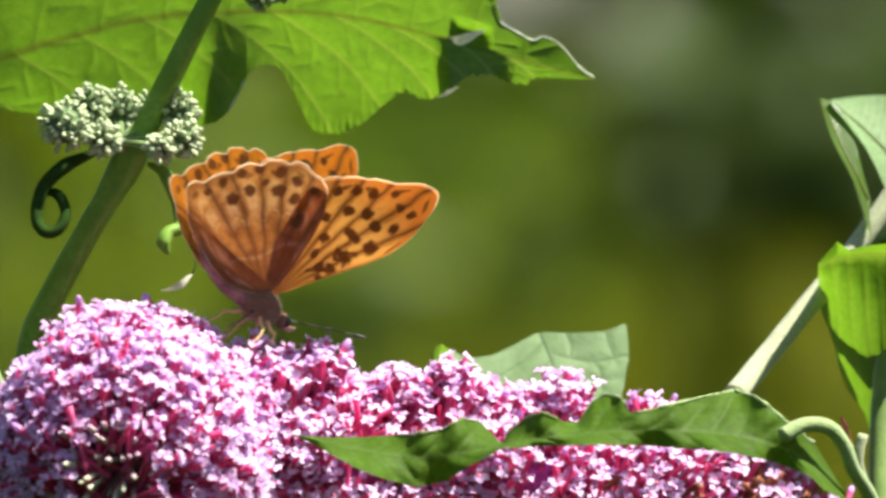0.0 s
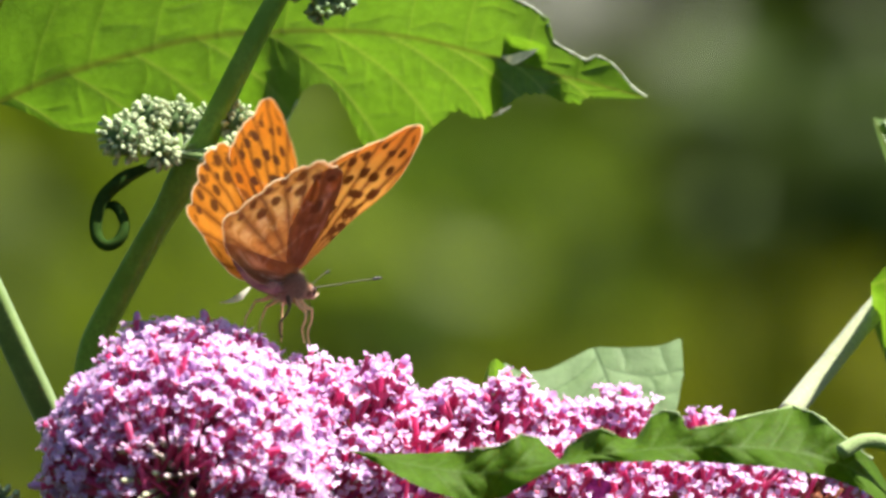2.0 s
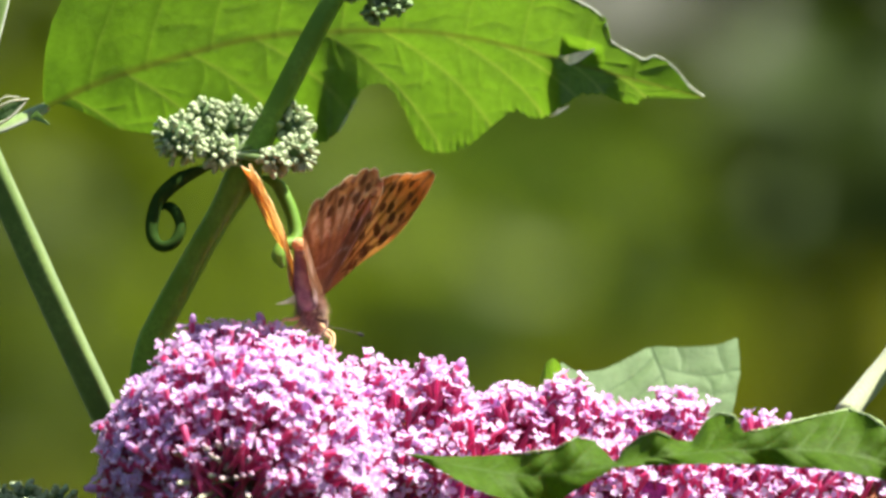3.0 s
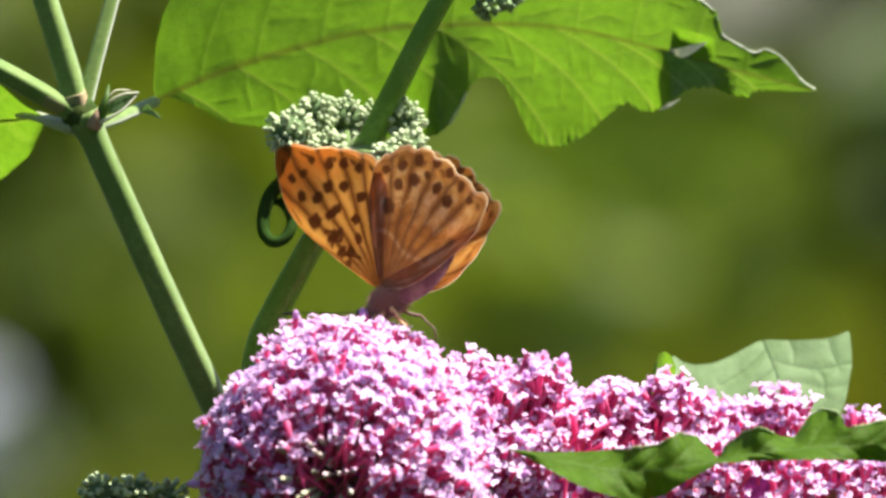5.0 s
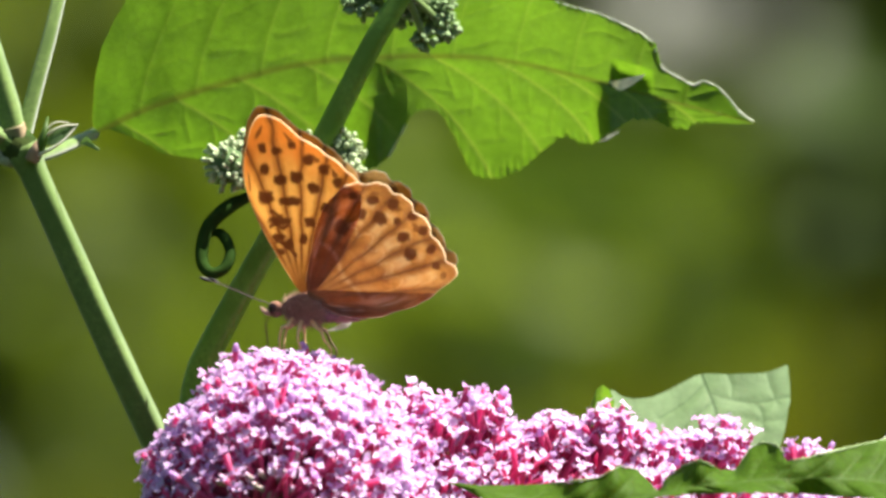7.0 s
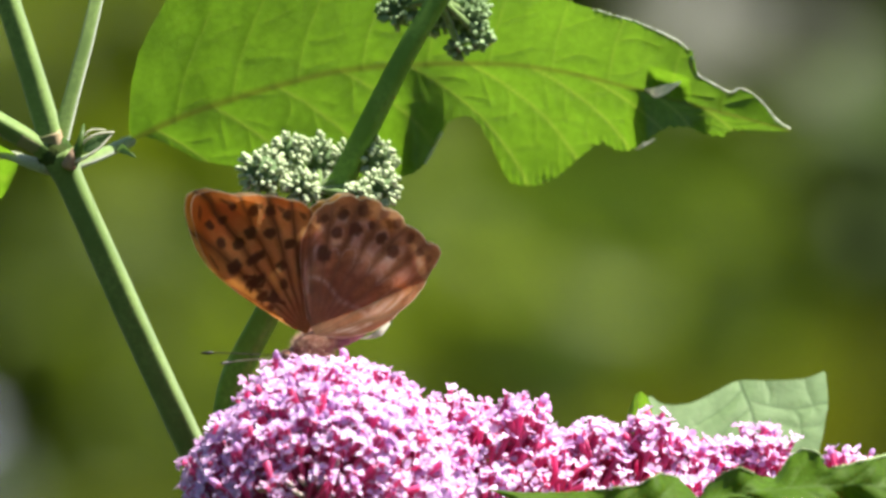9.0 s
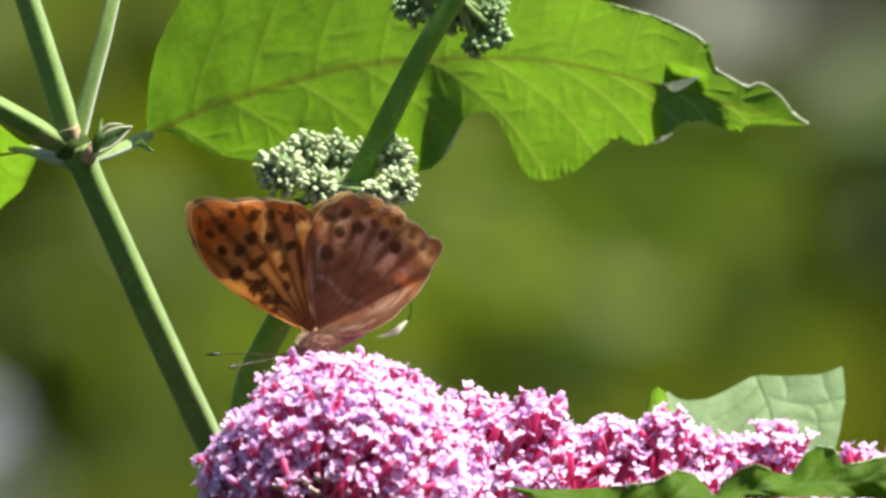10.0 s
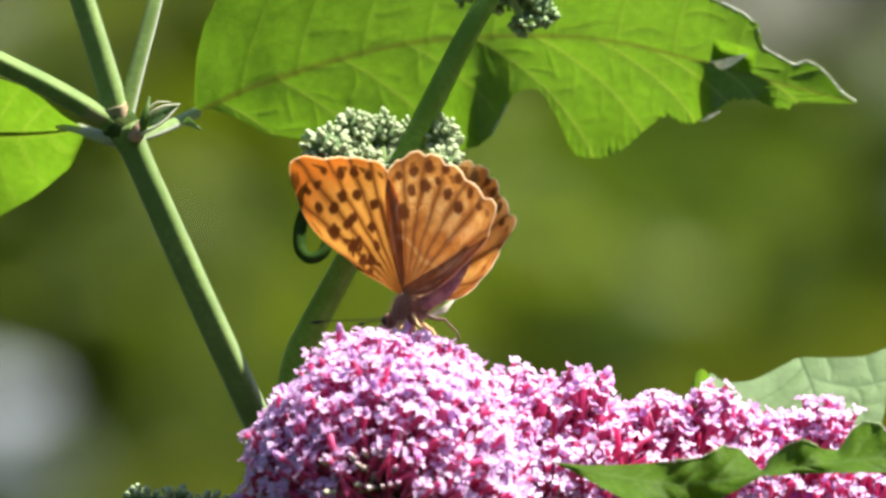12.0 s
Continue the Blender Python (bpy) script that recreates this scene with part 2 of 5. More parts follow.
def add_ball(bm, centre, radii, turn=None, seg=10, rings=7, index=0, rough=0.0):
    m = Matrix.Translation(centre) @ (turn.to_4x4() if turn is not None else Matrix()) @ Matrix.Diagonal((*radii, 1))
    made = bmesh.ops.create_uvsphere(bm, u_segments=seg, v_segments=rings, radius=1, matrix=m)
    for v in made["verts"]:
        if rough:
            v.co += (v.co - Vector(centre)) * rough * noise.noise(v.co * 900)
        for f in v.link_faces:
            f.material_index = index


# ---- far setting: ground, hedge and shrubs, all well out of focus ----
def bank_height(y):
    """The lawn rises to a low bank well behind the bushes."""
    k = max(0.0, min(1.0, (y - 9.0) / 4.5))
    return 1.60 * k * k * (3 - 2 * k)


def ground():
    n, half = 220, 400.0
    line = [half * x * abs(x) ** 1.6 for x in (2 * i / n - 1 for i in range(n + 1))]
    verts = [(x, y, bank_height(y) + 0.03 * noise.noise(Vector((x * 0.6, y * 0.6, 0)))) for x in line for y in line]
    faces = [(i * (n + 1) + j, (i + 1) * (n + 1) + j, (i + 1) * (n + 1) + j + 1, i * (n + 1) + j + 1) for i in range(n) for j in range(n)]
    mesh = bpy.data.meshes.new("ground")
    mesh.from_pydata(verts, [], faces)
    mesh.materials.append(GRASS)
    link_mesh("ground", smooth(mesh), None, "olive green lawn rising to a low sunlit bank", category="ground", kind="structure")


def leaf_cloud(name, rng, count, spot, size, material, parent, label=""):
    """count small folded leaves; spot(rng) gives the place of each."""
    verts, faces = [], []
    for _ in range(count):
        c = spot(rng)
        way = Vector((rng.gauss(0, 1), rng.gauss(0, 1), rng.gauss(-0.3, 0.7))).normalized()
        side = way.cross(Vector((rng.gauss(0, 1), rng.gauss(0, 1), rng.gauss(0, 1)))).normalized()
        up = way.cross(side)
        s = size * rng.uniform(0.6, 1.3)
        k = len(verts)
        for a, b, h in ((-0.5, 0, 0), (-0.15, 0.22, 0.06), (0.2, 0.18, 0.04), (0.5, 0, -0.06), (0.2, -0.18, 0.04), (-0.15, -0.22, 0.06), (0.0, 0, -0.03)):
            verts.append(c + s * (a * way + b * side + h * up))
        faces += [(k, k + 1, k + 6), (k + 1, k + 2, k + 6), (k + 2, k + 3, k + 6), (k + 3, k + 4, k + 6), (k + 4, k + 5, k + 6), (k + 5, k, k + 6)]
    mesh = bpy.data.meshes.new(name)
    mesh.from_pydata(verts, [], faces)
    mesh.materials.append(material)
    return link_mesh(name, smooth(mesh), parent, label, kind="stuff")


def shrub(name, u, v, d, wide, high, count, size, material, label, seed, holes=()):
    """A shrub whose crown is centred behind (u, v), d metres off; stems run down to the ground."""
    rng = random.Random(seed)
    c = at(u, v, d)
    thing = empty(name, Matrix.Translation((c.x, c.y, 0)), None, label, category="shrub", group="shrubs behind the flower")
    lobes = [(Vector((rng.uniform(-0.7, 0.7) * wide, rng.uniform(-0.5, 0.5) * wide, c.z + rng.uniform(-0.8, 0.8) * high)), rng.uniform(0.3, 0.55)) for _ in range(26)]
    gaps = [(at(hu, hv, d), hr) for hu, hv, hr in holes]
    def spot(r):
        while True:
            o, k = r.choice(lobes)
            p = Vector((r.gauss(0, 1), r.gauss(0, 1), r.gauss(0, 1))).normalized() * r.uniform(0.5, 1.0)
            q = o + Vector((p.x * wide, p.y * wide, p.z * high)) * k
            w = q + Vector((c.x, c.y, 0))
            if all(((w.x - g.x) ** 2 + (w.z - g.z) ** 2) ** 0.5 > hr * r.uniform(0.75, 1.15) for g, hr in gaps):
                return q
    leaf_cloud("crown", rng, count, spot, size, material, thing)
    for k in range(3):
        o = lobes[k][0]
        foot = Vector((o.x * 0.15, o.y * 0.15, -0.02))
        line = spline([foot, foot * 0.4 + o * 0.3 + Vector((0, 0, 0.1)), o], 10)
        part("stem", tube(line, taper(0.004, 0.0015, 10), 7, wobble=0.2), TWIG, thing)


def hedge():
    """The hedge that stands on top of the bank."""
    rng = random.Random(5)
    d = 14.2
    foot = bank_height(d)
    thing = empty("hedge", Matrix.Translation((0, d, foot)), None, "loose green hedge standing on top of the bank", category="hedge")
    gaps = [(at(1110, 15, d), 0.050), (at(1480, 0, d), 0.036), (at(890, -70, d), 0.075), (at(-460, 0, d), 0.08)]
    def spot(r):
        while True:
            q = Vector((r.uniform(-4.0, 4.0), r.gauss(0, 0.15), r.uniform(-0.1, 1.5) + 0.12 * noise.noise(Vector((r.random() * 9, 0, 0)))))
            if all(((q.x - g.x) ** 2 + (q.z + foot - g.z) ** 2) ** 0.5 > hr * r.uniform(0.6, 1.3) for g, hr in gaps):
                return q
    leaf_cloud("foliage", rng, 26000, spot, 0.12, HEDGE_GREEN, thing)
    for k in range(11):
        x = -3.6 + 0.7 * k
        line = spline([(x, 0, -0.1), (x + 0.05, 0.03, 0.6), (x - 0.04, 0, 1.1)], 8)
        part("stem", tube(line, taper(0.02, 0.008, 8), 7, wobble=0.2), TWIG, thing)


def unseen_hedge():
    """An unseen tall hedge behind and beside the camera, added for darker, greener fill light."""
    rng = random.Random(44)
    thing = empty("hedge", Matrix.Translation((0, -2.5, 0)), None, "unseen tall green hedge added to shape the fill light", category="hedge")
    def spot(r):
        a = radians(r.uniform(150, 390))
        q = r.gauss(6.0, 0.25)
        return Vector((q * math.cos(a), q * math.sin(a), r.uniform(0.0, 3.0)))
    leaf_cloud("foliage", rng, 14000, spot, 0.30, HEDGE_GREEN, thing)
    for k in range(16):
        a = radians(155 + 15 * k)
        x, y = 6 * math.cos(a), 6 * math.sin(a)
        part("stem", tube(spline([(x, y, -0.05), (x + 0.1, y, 1.2), (x, y + 0.1, 2.6)], 8), taper(0.05, 0.02, 8), 7, wobble=0.2), TWIG, thing)


def boulder(u, v, size, seed):
    """A pale stone lying on the slope of the bank, in line with (u, v)."""
    y = next(0.02 * k for k in range(440, 720) if bank_height(0.02 * k) > at(u, v + 60, 0.02 * k).z)
    c = at(u, v, y)
    bm = bmesh.new()
    bmesh.ops.create_icosphere(bm, subdivisions=4, radius=size)
    for p in bm.verts:
        p.co *= 1 + 0.35 * noise.noise(p.co * 9 + Vector((seed, 0, 0)))
        p.co.z *= 0.85
    ob = part("boulder", bm, STONE, None, "pale grey weathered boulder lying on the bank", category="boulder")
    ob.matrix_basis = Matrix.Translation((c.x, c.y, bank_height(y) + size * 0.45))


ground()
hedge()
unseen_hedge()
boulder(-475, 735, 0.085, 2.0)
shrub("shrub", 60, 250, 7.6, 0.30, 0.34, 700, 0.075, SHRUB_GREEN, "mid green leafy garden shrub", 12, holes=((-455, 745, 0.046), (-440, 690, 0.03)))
# evergreens for the dark patches: their shade lies in the leaf colour
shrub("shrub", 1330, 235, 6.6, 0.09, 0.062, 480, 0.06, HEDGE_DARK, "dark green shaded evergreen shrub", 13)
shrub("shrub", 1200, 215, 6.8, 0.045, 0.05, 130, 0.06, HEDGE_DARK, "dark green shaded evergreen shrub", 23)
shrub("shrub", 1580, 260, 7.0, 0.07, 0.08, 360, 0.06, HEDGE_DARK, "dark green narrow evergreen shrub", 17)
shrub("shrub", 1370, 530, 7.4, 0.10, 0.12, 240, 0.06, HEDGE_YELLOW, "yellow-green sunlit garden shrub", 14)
shrub("shrub", 985, 440, 7.3, 0.08, 0.06, 50, 0.06, HEDGE_GREEN, "mid green low garden shrub", 21)
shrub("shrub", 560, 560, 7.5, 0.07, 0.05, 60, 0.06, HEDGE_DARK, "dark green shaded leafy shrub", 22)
shrub("shrub", -300, 600, 7.1, 0.05, 0.05, 160, 0.06, HEDGE_GREEN, "yellow-green low garden shrub", 15, holes=((-455, 745, 0.044), (-440, 690, 0.03)))
shrub("shrub", -200, 470, 7.4, 0.075, 0.065, 200, 0.06, HEDGE_GREEN, "dark green shaded leafy shrub", 16)


# ---- the butterfly bush: stems, leaves, bud clusters ----
def vein_field(places, lines):
    """How much of a vein each place shows, and how far the blade bulges between the veins; lines: (points, half-width, strength)."""
    vein, gap = np.zeros(len(places)), np.full(len(places), 1e9)
    for points, half, strength in lines:
        pts = np.array([(p.x, p.y) for p in spline([(a, b, 0) for a, b in points], 10)])
        near = np.full(len(places), 1e9)
        for a, b in zip(pts, pts[1:]):
            k = np.clip(((places - a) @ (b - a)) / max(1e-9, (b - a) @ (b - a)), 0, 1)
            near = np.minimum(near, np.hypot(*(places - a - k[:, None] * (b - a)).T))
        vein = np.maximum(vein, strength * np.clip(1.4 - near / half, 0, 1))
        gap = np.minimum(gap, near / strength ** 0.5)
    return vein.tolist(), (1 - np.exp(-gap / 14)).tolist()


def leaf_blade(name, spine, upper, lower, material, parent, label="", rib=None, d_of=None, teeth=(0.4, 60), veins=9, rows=90, cols=9, vein_lean=0.5, midrib_width=0.8, relief=0.0003, lines=None, rib_width=0.0):
    """A leaf blade along a spine of (u, v, d); upper and lower: its reach on each side as rows of (u, tenths of a millimetre).
    d_of(u, w): how far it bends back, w from -1 (lower edge) to 1 (upper edge). teeth: depth in mm and number."""
    line = spline(spine, 240)
    us = np.array([p.x for p in line])
    order = np.argsort(us)
    verts, faces, vein, flat = [], [], [], []
    u0, u1 = min(us), max(us)
    for i in range(rows + 1):
        u = u0 + (u1 - u0) * i / rows
        v = float(np.interp(u, us[order], np.array([p.y for p in line])[order]))
        d = float(np.interp(u, us[order], np.array([p.z for p in line])[order]))
        tooth = teeth[0] * 10 * (abs((i * teeth[1] / rows + 0.8 * noise.noise(Vector((u * 0.013, 4, 1)))) % 1 * 2 - 1) - 0.5) * (0.55 + 0.9 * noise.noise(Vector((u * 0.03, 9, 2)))) * (0.3 + 0.7 * step(u, 350, 540) if lines else 1.0)
        up, low = lerp_table(upper, u), lerp_table(lower, u)
        for j in range(-cols, cols + 1):
            w = j / cols
            reach = (up if w > 0 else low) * abs(w)
            if abs(w) > 0.85:
                reach += tooth * min(1.0, (up if w > 0 else low) / 30) * (abs(w) - 0.85) / 0.15
            s = (u - u0) / (u1 - u0) * veins * 2 + 0.35 * noise.noise(Vector((u * 0.006, 1 if w > 0 else 5, 2)))
            crest = 0.5 + 0.5 * math.cos(2 * math.pi * (s - abs(w) * vein_lean * 2))
            bulge = relief * (1 - crest ** 3) * math.sin(math.pi * min(1, abs(w))) * min(1.0, max(up, low) / 60)
            if lines:
                bulge, crest = 0.0, 0.0
            back = (d_of(u, w) if d_of else 0.0) + 0.0008 * noise.noise(Vector((u * 0.012, math.copysign(reach, w) * 0.012, 3))) - bulge
            lean = 8 * abs(w) * noise.noise(Vector((u * 0.02, w, 7)))
            flat.append((u + lean, v - math.copysign(reach, w) if j else v, d + back))
            vein.append(max(max(0.0, (crest - 0.95) / 0.05) * (0.75 + 0.3 * noise.noise(Vector((u * 0.02, w * 3, 1)))) * (1 - 0.6 * abs(w)), 0.8 if j == 0 else 0.0))
    if lines:
        vein, quilt = vein_field(np.array(flat)[:, :2], lines)
        flat = [(u, v, d - relief * q) for (u, v, d), q in zip(flat, quilt)]
    verts = [at(*p) for p in flat]
    width = 2 * cols + 1
    for i in range(rows):
        for j in range(width - 1):
            k = i * width + j
            faces.append((k, k + 1, k + width + 1, k + width))
    mesh = bpy.data.meshes.new(name)
    mesh.from_pydata(verts, [], faces)
    mesh.attributes.new("vein", "FLOAT", "POINT").data.foreach_set("value", vein)
    if rib_width:
        offs = [v - float(np.interp(u, us[order], np.array([p.y for p in line])[order])) for u, v, _ in flat]
        rib = [max(0.0, min(1.0, 1.5 - abs(o) / (rib_width * (1.15 - 0.8 * (u - u0) / (u1 - u0))))) for o, (u, _, _) in zip(offs, flat)]
        mesh.attributes.new("rib", "FLOAT", "POINT").data.foreach_set("value", rib)
    mesh.materials.append(material)
    ob = link_mesh(name, smooth(mesh), parent, label)
    ribs = [verts[i * width + cols] + Vector((0, -0.0004, 0)) for i in range(0, rows + 1, 3)]
    if midrib_width:
        part("midrib", tube(ribs, taper(midrib_width * MM, 0.2 * MM, len(ribs) - 1), 7), rib or MIDRIB, ob)
    return ob


def angled_tube(line, radii, turn=34, power=4.0, sides=28):
    """A four-angled stem with rounded corners; turn: how far its lit face looks towards the front."""
    verts, faces = [], []
    n = len(line)
    for i, p in enumerate(line):
        way = (line[min(n - 1, i + 1)] - line[max(0, i - 1)]).normalized()
        right = way.cross(Vector((0, -1, 0))).normalized()
        if right.x < 0:
            right = -right
        front = right.cross(way).normalized()
        if front.y > 0:
            front = -front
        for k in range(sides):
            a = 2 * math.pi * k / sides
            b = a - radians(turn)
            r = 0.80 * radii[i] * (abs(math.cos(b)) ** power + abs(math.sin(b)) ** power) ** (-1 / power) * (1 + 0.03 * noise.noise(Vector((i * 0.11, math.cos(a), math.sin(a)))))
            verts.append(p + r * (right * math.cos(a) + front * math.sin(a)))
    for i in range(n - 1):
        for k in range(sides):
            faces.append((i * sides + k, i * sides + (k + 1) % sides, (i + 1) * sides + (k + 1) % sides, (i + 1) * sides + k))
    faces += [tuple(range(sides)), tuple((n - 1) * sides + k for k in reversed(range(sides)))]
    bm = bmesh.new()
    vs = [bm.verts.new(v) for v in verts]
    for f in faces:
        bm.faces.new([vs[k] for k in f])
    bmesh.ops.recalc_face_normals(bm, faces=bm.faces)
    return bm


def shoot(name, points, r0, r1, material, parent, label="", n=64, sides=14, wobble=0.06, swell=None, turn=None):
    line = spline([at(*p) for p in points], n)
    radii = taper(r0 * MM, r1 * MM, n)
    if swell:
        radii = [r * (1 + swell[1] * math.exp(-((i / n - swell[0]) / 0.04) ** 2)) for i, r in enumerate(radii)]
    return part(name, angled_tube(line, radii, turn) if turn else tube(line, radii, sides, wobble=wobble), material, parent, label)


bush = empty("butterfly_bush", Matrix(), None, "green butterfly bush with felted buds and serrated leaves", category="bush")

# the stems, each carried down to the ground
BUDDED_SHOOT = []
BUDDED_SHOOT.append(shoot("stem", [(490, -200, 0.018), (440, -110, 0.019), (372, 0, 0.020), (300, 140, 0.022), (225, 290, 0.025), (150, 420, 0.028), (85, 540, 0.032), (60, 600, 0.034), (45, 700, 0.036)], 2.0, 3.1, STEM_DARK, bush, "smooth dark green shoot", swell=(0.50, 0.35), turn=16))
BUDDED_SHOOT.append(shoot("stem", [(45, 700, 0.036), (50, 900, 0.04), (80, 1300, 0.05), (150, 2100, 0.065), (260, 4000, 0.09), (450, 8000, 0.12), (700, 14600, 0.12)], 3.1, 8.0, WOODY, bush))
shoot("stem", [(-246, 180, 0.004), (-183, 320, 0.005), (-93, 520, 0.008), (-14, 690, 0.014), (36, 800, 0.022)], 2.85, 3.1, STEM, bush, "smooth green shoot", swell=(0.02, 0.25), turn=14)
shoot("stem", [(30, 800, 0.022), (60, 900, 0.026), (100, 1100, 0.034), (150, 1500, 0.05), (220, 2300, 0.07), (320, 4000, 0.09), (500, 8000, 0.12), (700, 14600, 0.13)], 3.3, 8.0, WOODY, bush)
shoot("side_shoot", [(-385, -230, 0.008), (-355, -150, 0.007), (-318, -40, 0.006), (-280, 80, 0.005), (-252, 175, 0.004)], 2.3, 2.7, STEM, bush, turn=16)
shoot("side_shoot", [(-150, -230, 0.014), (-172, -120, 0.011), (-195, -20, 0.008), (-222, 80, 0.006), (-246, 175, 0.0045)], 1.25, 1.75, STEM, bush, turn=12)
shoot("side_shoot", [(-640, -20, -0.004), (-560, 20, -0.002), (-470, 65, 0.0), (-370, 115, 0.002), (-262, 178, 0.0035)], 2.0, 2.1, STEM, bush, turn=30)
bm = bmesh.new()
add_ball(bm, at(-250, 182, 0.0042), (3.3 * MM, 3.0 * MM, 3.6 * MM), seg=18, rings=12, rough=0.08)
part("node", bm, NODE, bush, "dark swollen node")
shoot("shoot_base", [(-262, 144, 0.0035), (-257, 158, 0.0038), (-252, 172, 0.004)], 2.56, 2.72, SCAR, bush, "pinkish base of a shoot", n=8, turn=16)
shoot("shoot_base", [(-312, 150, 0.0028), (-296, 159, 0.003), (-280, 168, 0.0033)], 2.0, 2.12, SCAR, bush, "pinkish base of a shoot", n=8, turn=30)
shoot("stipule", [(-222, 196, 0.001), (-210, 172, 0.0), (-204, 150, 0.0), (-200, 128, 0.002)], 1.3, 0.2, LEAF, bush, "yellow-green stipule", n=12)
shoot("stipule", [(-226, 202, 0.001), (-222, 186, 0.0), (-216, 172, 0.0)], 1.4, 0.5, SCAR, bush, "pinkish stipule", n=8)
shoot("stipule", [(-206, 166, 0.0), (-190, 152, -0.001), (-170, 144, -0.001), (-146, 142, 0.0)], 0.32, 0.15, WITHERED, bush, "pale papery stipule", n=14)
shoot("stipule", [(-218, 196, 0.0), (-196, 186, -0.001), (-172, 170, -0.001), (-150, 146, 0.0)], 0.35, 0.15, WITHERED, bush, "pale papery stipule", n=14)
shoot("stipule", [(-202, 150, 0.0), (-186, 138, 0.0), (-162, 138, 0.001)], 0.2, 0.1, WITHERED, bush, "pale papery stipule", n=10)
shoot("petiole", [(-360, 180, 0.034), (-330, 184, 0.022), (-300, 194, 0.010), (-262, 206, 0.003)], 0.7, 1.3, STEM_PALE, bush, "pale felted leaf stalk", n=14)
shoot("stem", [(1300, 700, 0.03), (1350, 640, 0.038), (1415, 560, 0.045), (1490, 470, 0.052), (1560, 375, 0.056), (1640, 250, 0.06)], 2.1, 1.9, STEM_PALE, bush, "pale felted shoot")
shoot("stem", [(1560, 1000, 0.035), (1555, 850, 0.04), (1560, 700, 0.044), (1575, 560, 0.048), (1590, 420, 0.052), (1620, 280, 0.06)], 1.9, 1.6, STEM, bush)
shoot("stem", [(1300, 700, 0.03), (1290, 740, 0.03), (1330, 900, 0.034), (1450, 1100, 0.04), (1560, 1400, 0.05)], 2.1, 2.6, STEM_PALE, bush)
shoot("stem", [(1560, 1000, 0.035), (1560, 1150, 0.04), (1555, 1400, 0.05), (1500, 2100, 0.06), (1350, 3600, 0.09), (1100, 7000, 0.12), (750, 14600, 0.11)], 2.6, 8.0, WOODY, bush)

# the broad leaf that hangs across the top
BIG_SPINE = [(-118, 158, 0.044), (-20, 112, 0.045), (125, 65, 0.047), (260, 33, 0.049), (400, 22, 0.051), (540, 22, 0.052), (650, 36, 0.052), (760, 62, 0.052), (880, 95, 0.052), (970, 118, 0.052), (1052, 140, 0.053)]
BIG_EDGE_UP = [(-118, 130), (-114, 60), (-104, 6), (-84, -46), (-50, -100), (0, -135), (120, -165), (320, -170), (520, -140), (680, -82), (739, -64), (776, -54), (816, -37), (850, -20), (874, 0), (878, 14), (884, 40), (931, 67), (946, 73), (961, 64), (985, 74), (1005, 94), (1025, 121), (1052, 138)]
BIG_EDGE_LOW = [(-118, 160), (-94, 150), (-32, 172), (0, 192), (67, 203), (200, 214), (300, 222), (357, 221), (377, 217), (404, 199), (424, 162), (441, 128), (455, 118), (476, 113), (490, 116), (502, 130), (522, 170), (539, 209), (556, 231), (575, 236), (600, 236), (633, 224), (653, 209), (680, 185), (707, 163), (720, 160), (744, 175), (766, 175), (784, 164), (803, 153), (820, 141), (837, 133), (870, 133), (897, 145), (931, 150), (944, 139), (992, 140), (1052, 141)]


def spine_height(u):
    line = spline(BIG_SPINE, 240)
    return float(np.interp(u, [p.x for p in line], [p.y for p in line]))


BIG_UP = [(u, max(0.0, spine_height(u) - v)) for u, v in BIG_EDGE_UP]
BIG_LOW = [(u, max(0.0, v - spine_height(u))) for u, v in BIG_EDGE_LOW]


def big_bend(u, w):
    reach = lerp_table(BIG_UP if w > 0 else BIG_LOW, u)
    lean = -8e-5 * w * reach
    fold = step(u, 760, 800) * (1 - step(u, 860, 915))
    if w < 0:
        lean += fold * (-0.0115 * -w * reach / 100)
    elif u > 790:
        lean *= 1 - 0.5 * min(1.0, (u - 790) / 160)
        lean += 1.5e-4 * w * reach * step(u, 796, 812) * (1 - step(u, 856, 874)) * (1 - step(w * reach, 24, 48))
    dip = 0.013 * math.exp(-((u - 385) / 48) ** 2) * max(0.0, -w * reach / 190) ** 1.3
    return lean - dip


def big_veins():
    """Side veins that leave the midrib, flat below it and steep above it, and the cross veins between them."""
    rng = random.Random(31)
    lines = []
    for u0 in (-75, 25, 140, 255, 370, 480, 590, 690, 800, 890):
        v0 = spine_height(u0)
        run = 230 if u0 < 700 else 90
        below = [(u0, v0), (u0 + run * 0.28, v0 + run * 0.16), (u0 + run * 0.6, v0 + run * 0.42), (u0 + run * 0.85, v0 + run * 0.75), (u0 + run, v0 + run * 1.05)]
        lines.append((below, 2.6, 0.85))
        u1 = u0 + 38
        v1 = spine_height(u1)
        above = [(u1, v1), (u1 + 10, v1 - 55), (u1 + 32, v1 - 120), (u1 + 62, v1 - 190)]
        lines.append((above, 2.6, 0.26))
        for line, sign in ((below, 1), (above, -1)):
            pts = spline([(a, b, 0) for a, b in line], 12)
            for k in range(1, 12, 1 if sign > 0 else 4):
                p = pts[k]
                a, n = (rng.uniform(70, 105), 62) if sign > 0 else (rng.uniform(-25, 10), 75)
                if sign > 0 and k % 2 == 0:
                    a = rng.uniform(-12, 14)
                q = (p.x + n * math.cos(radians(a)), p.y + n * math.sin(radians(a)))
                lines.append(([(p.x, p.y), ((p.x + q[0]) / 2 + rng.gauss(0, 5), (p.y + q[1]) / 2 + rng.gauss(0, 5)), q], 2.0, 0.14))
    return lines


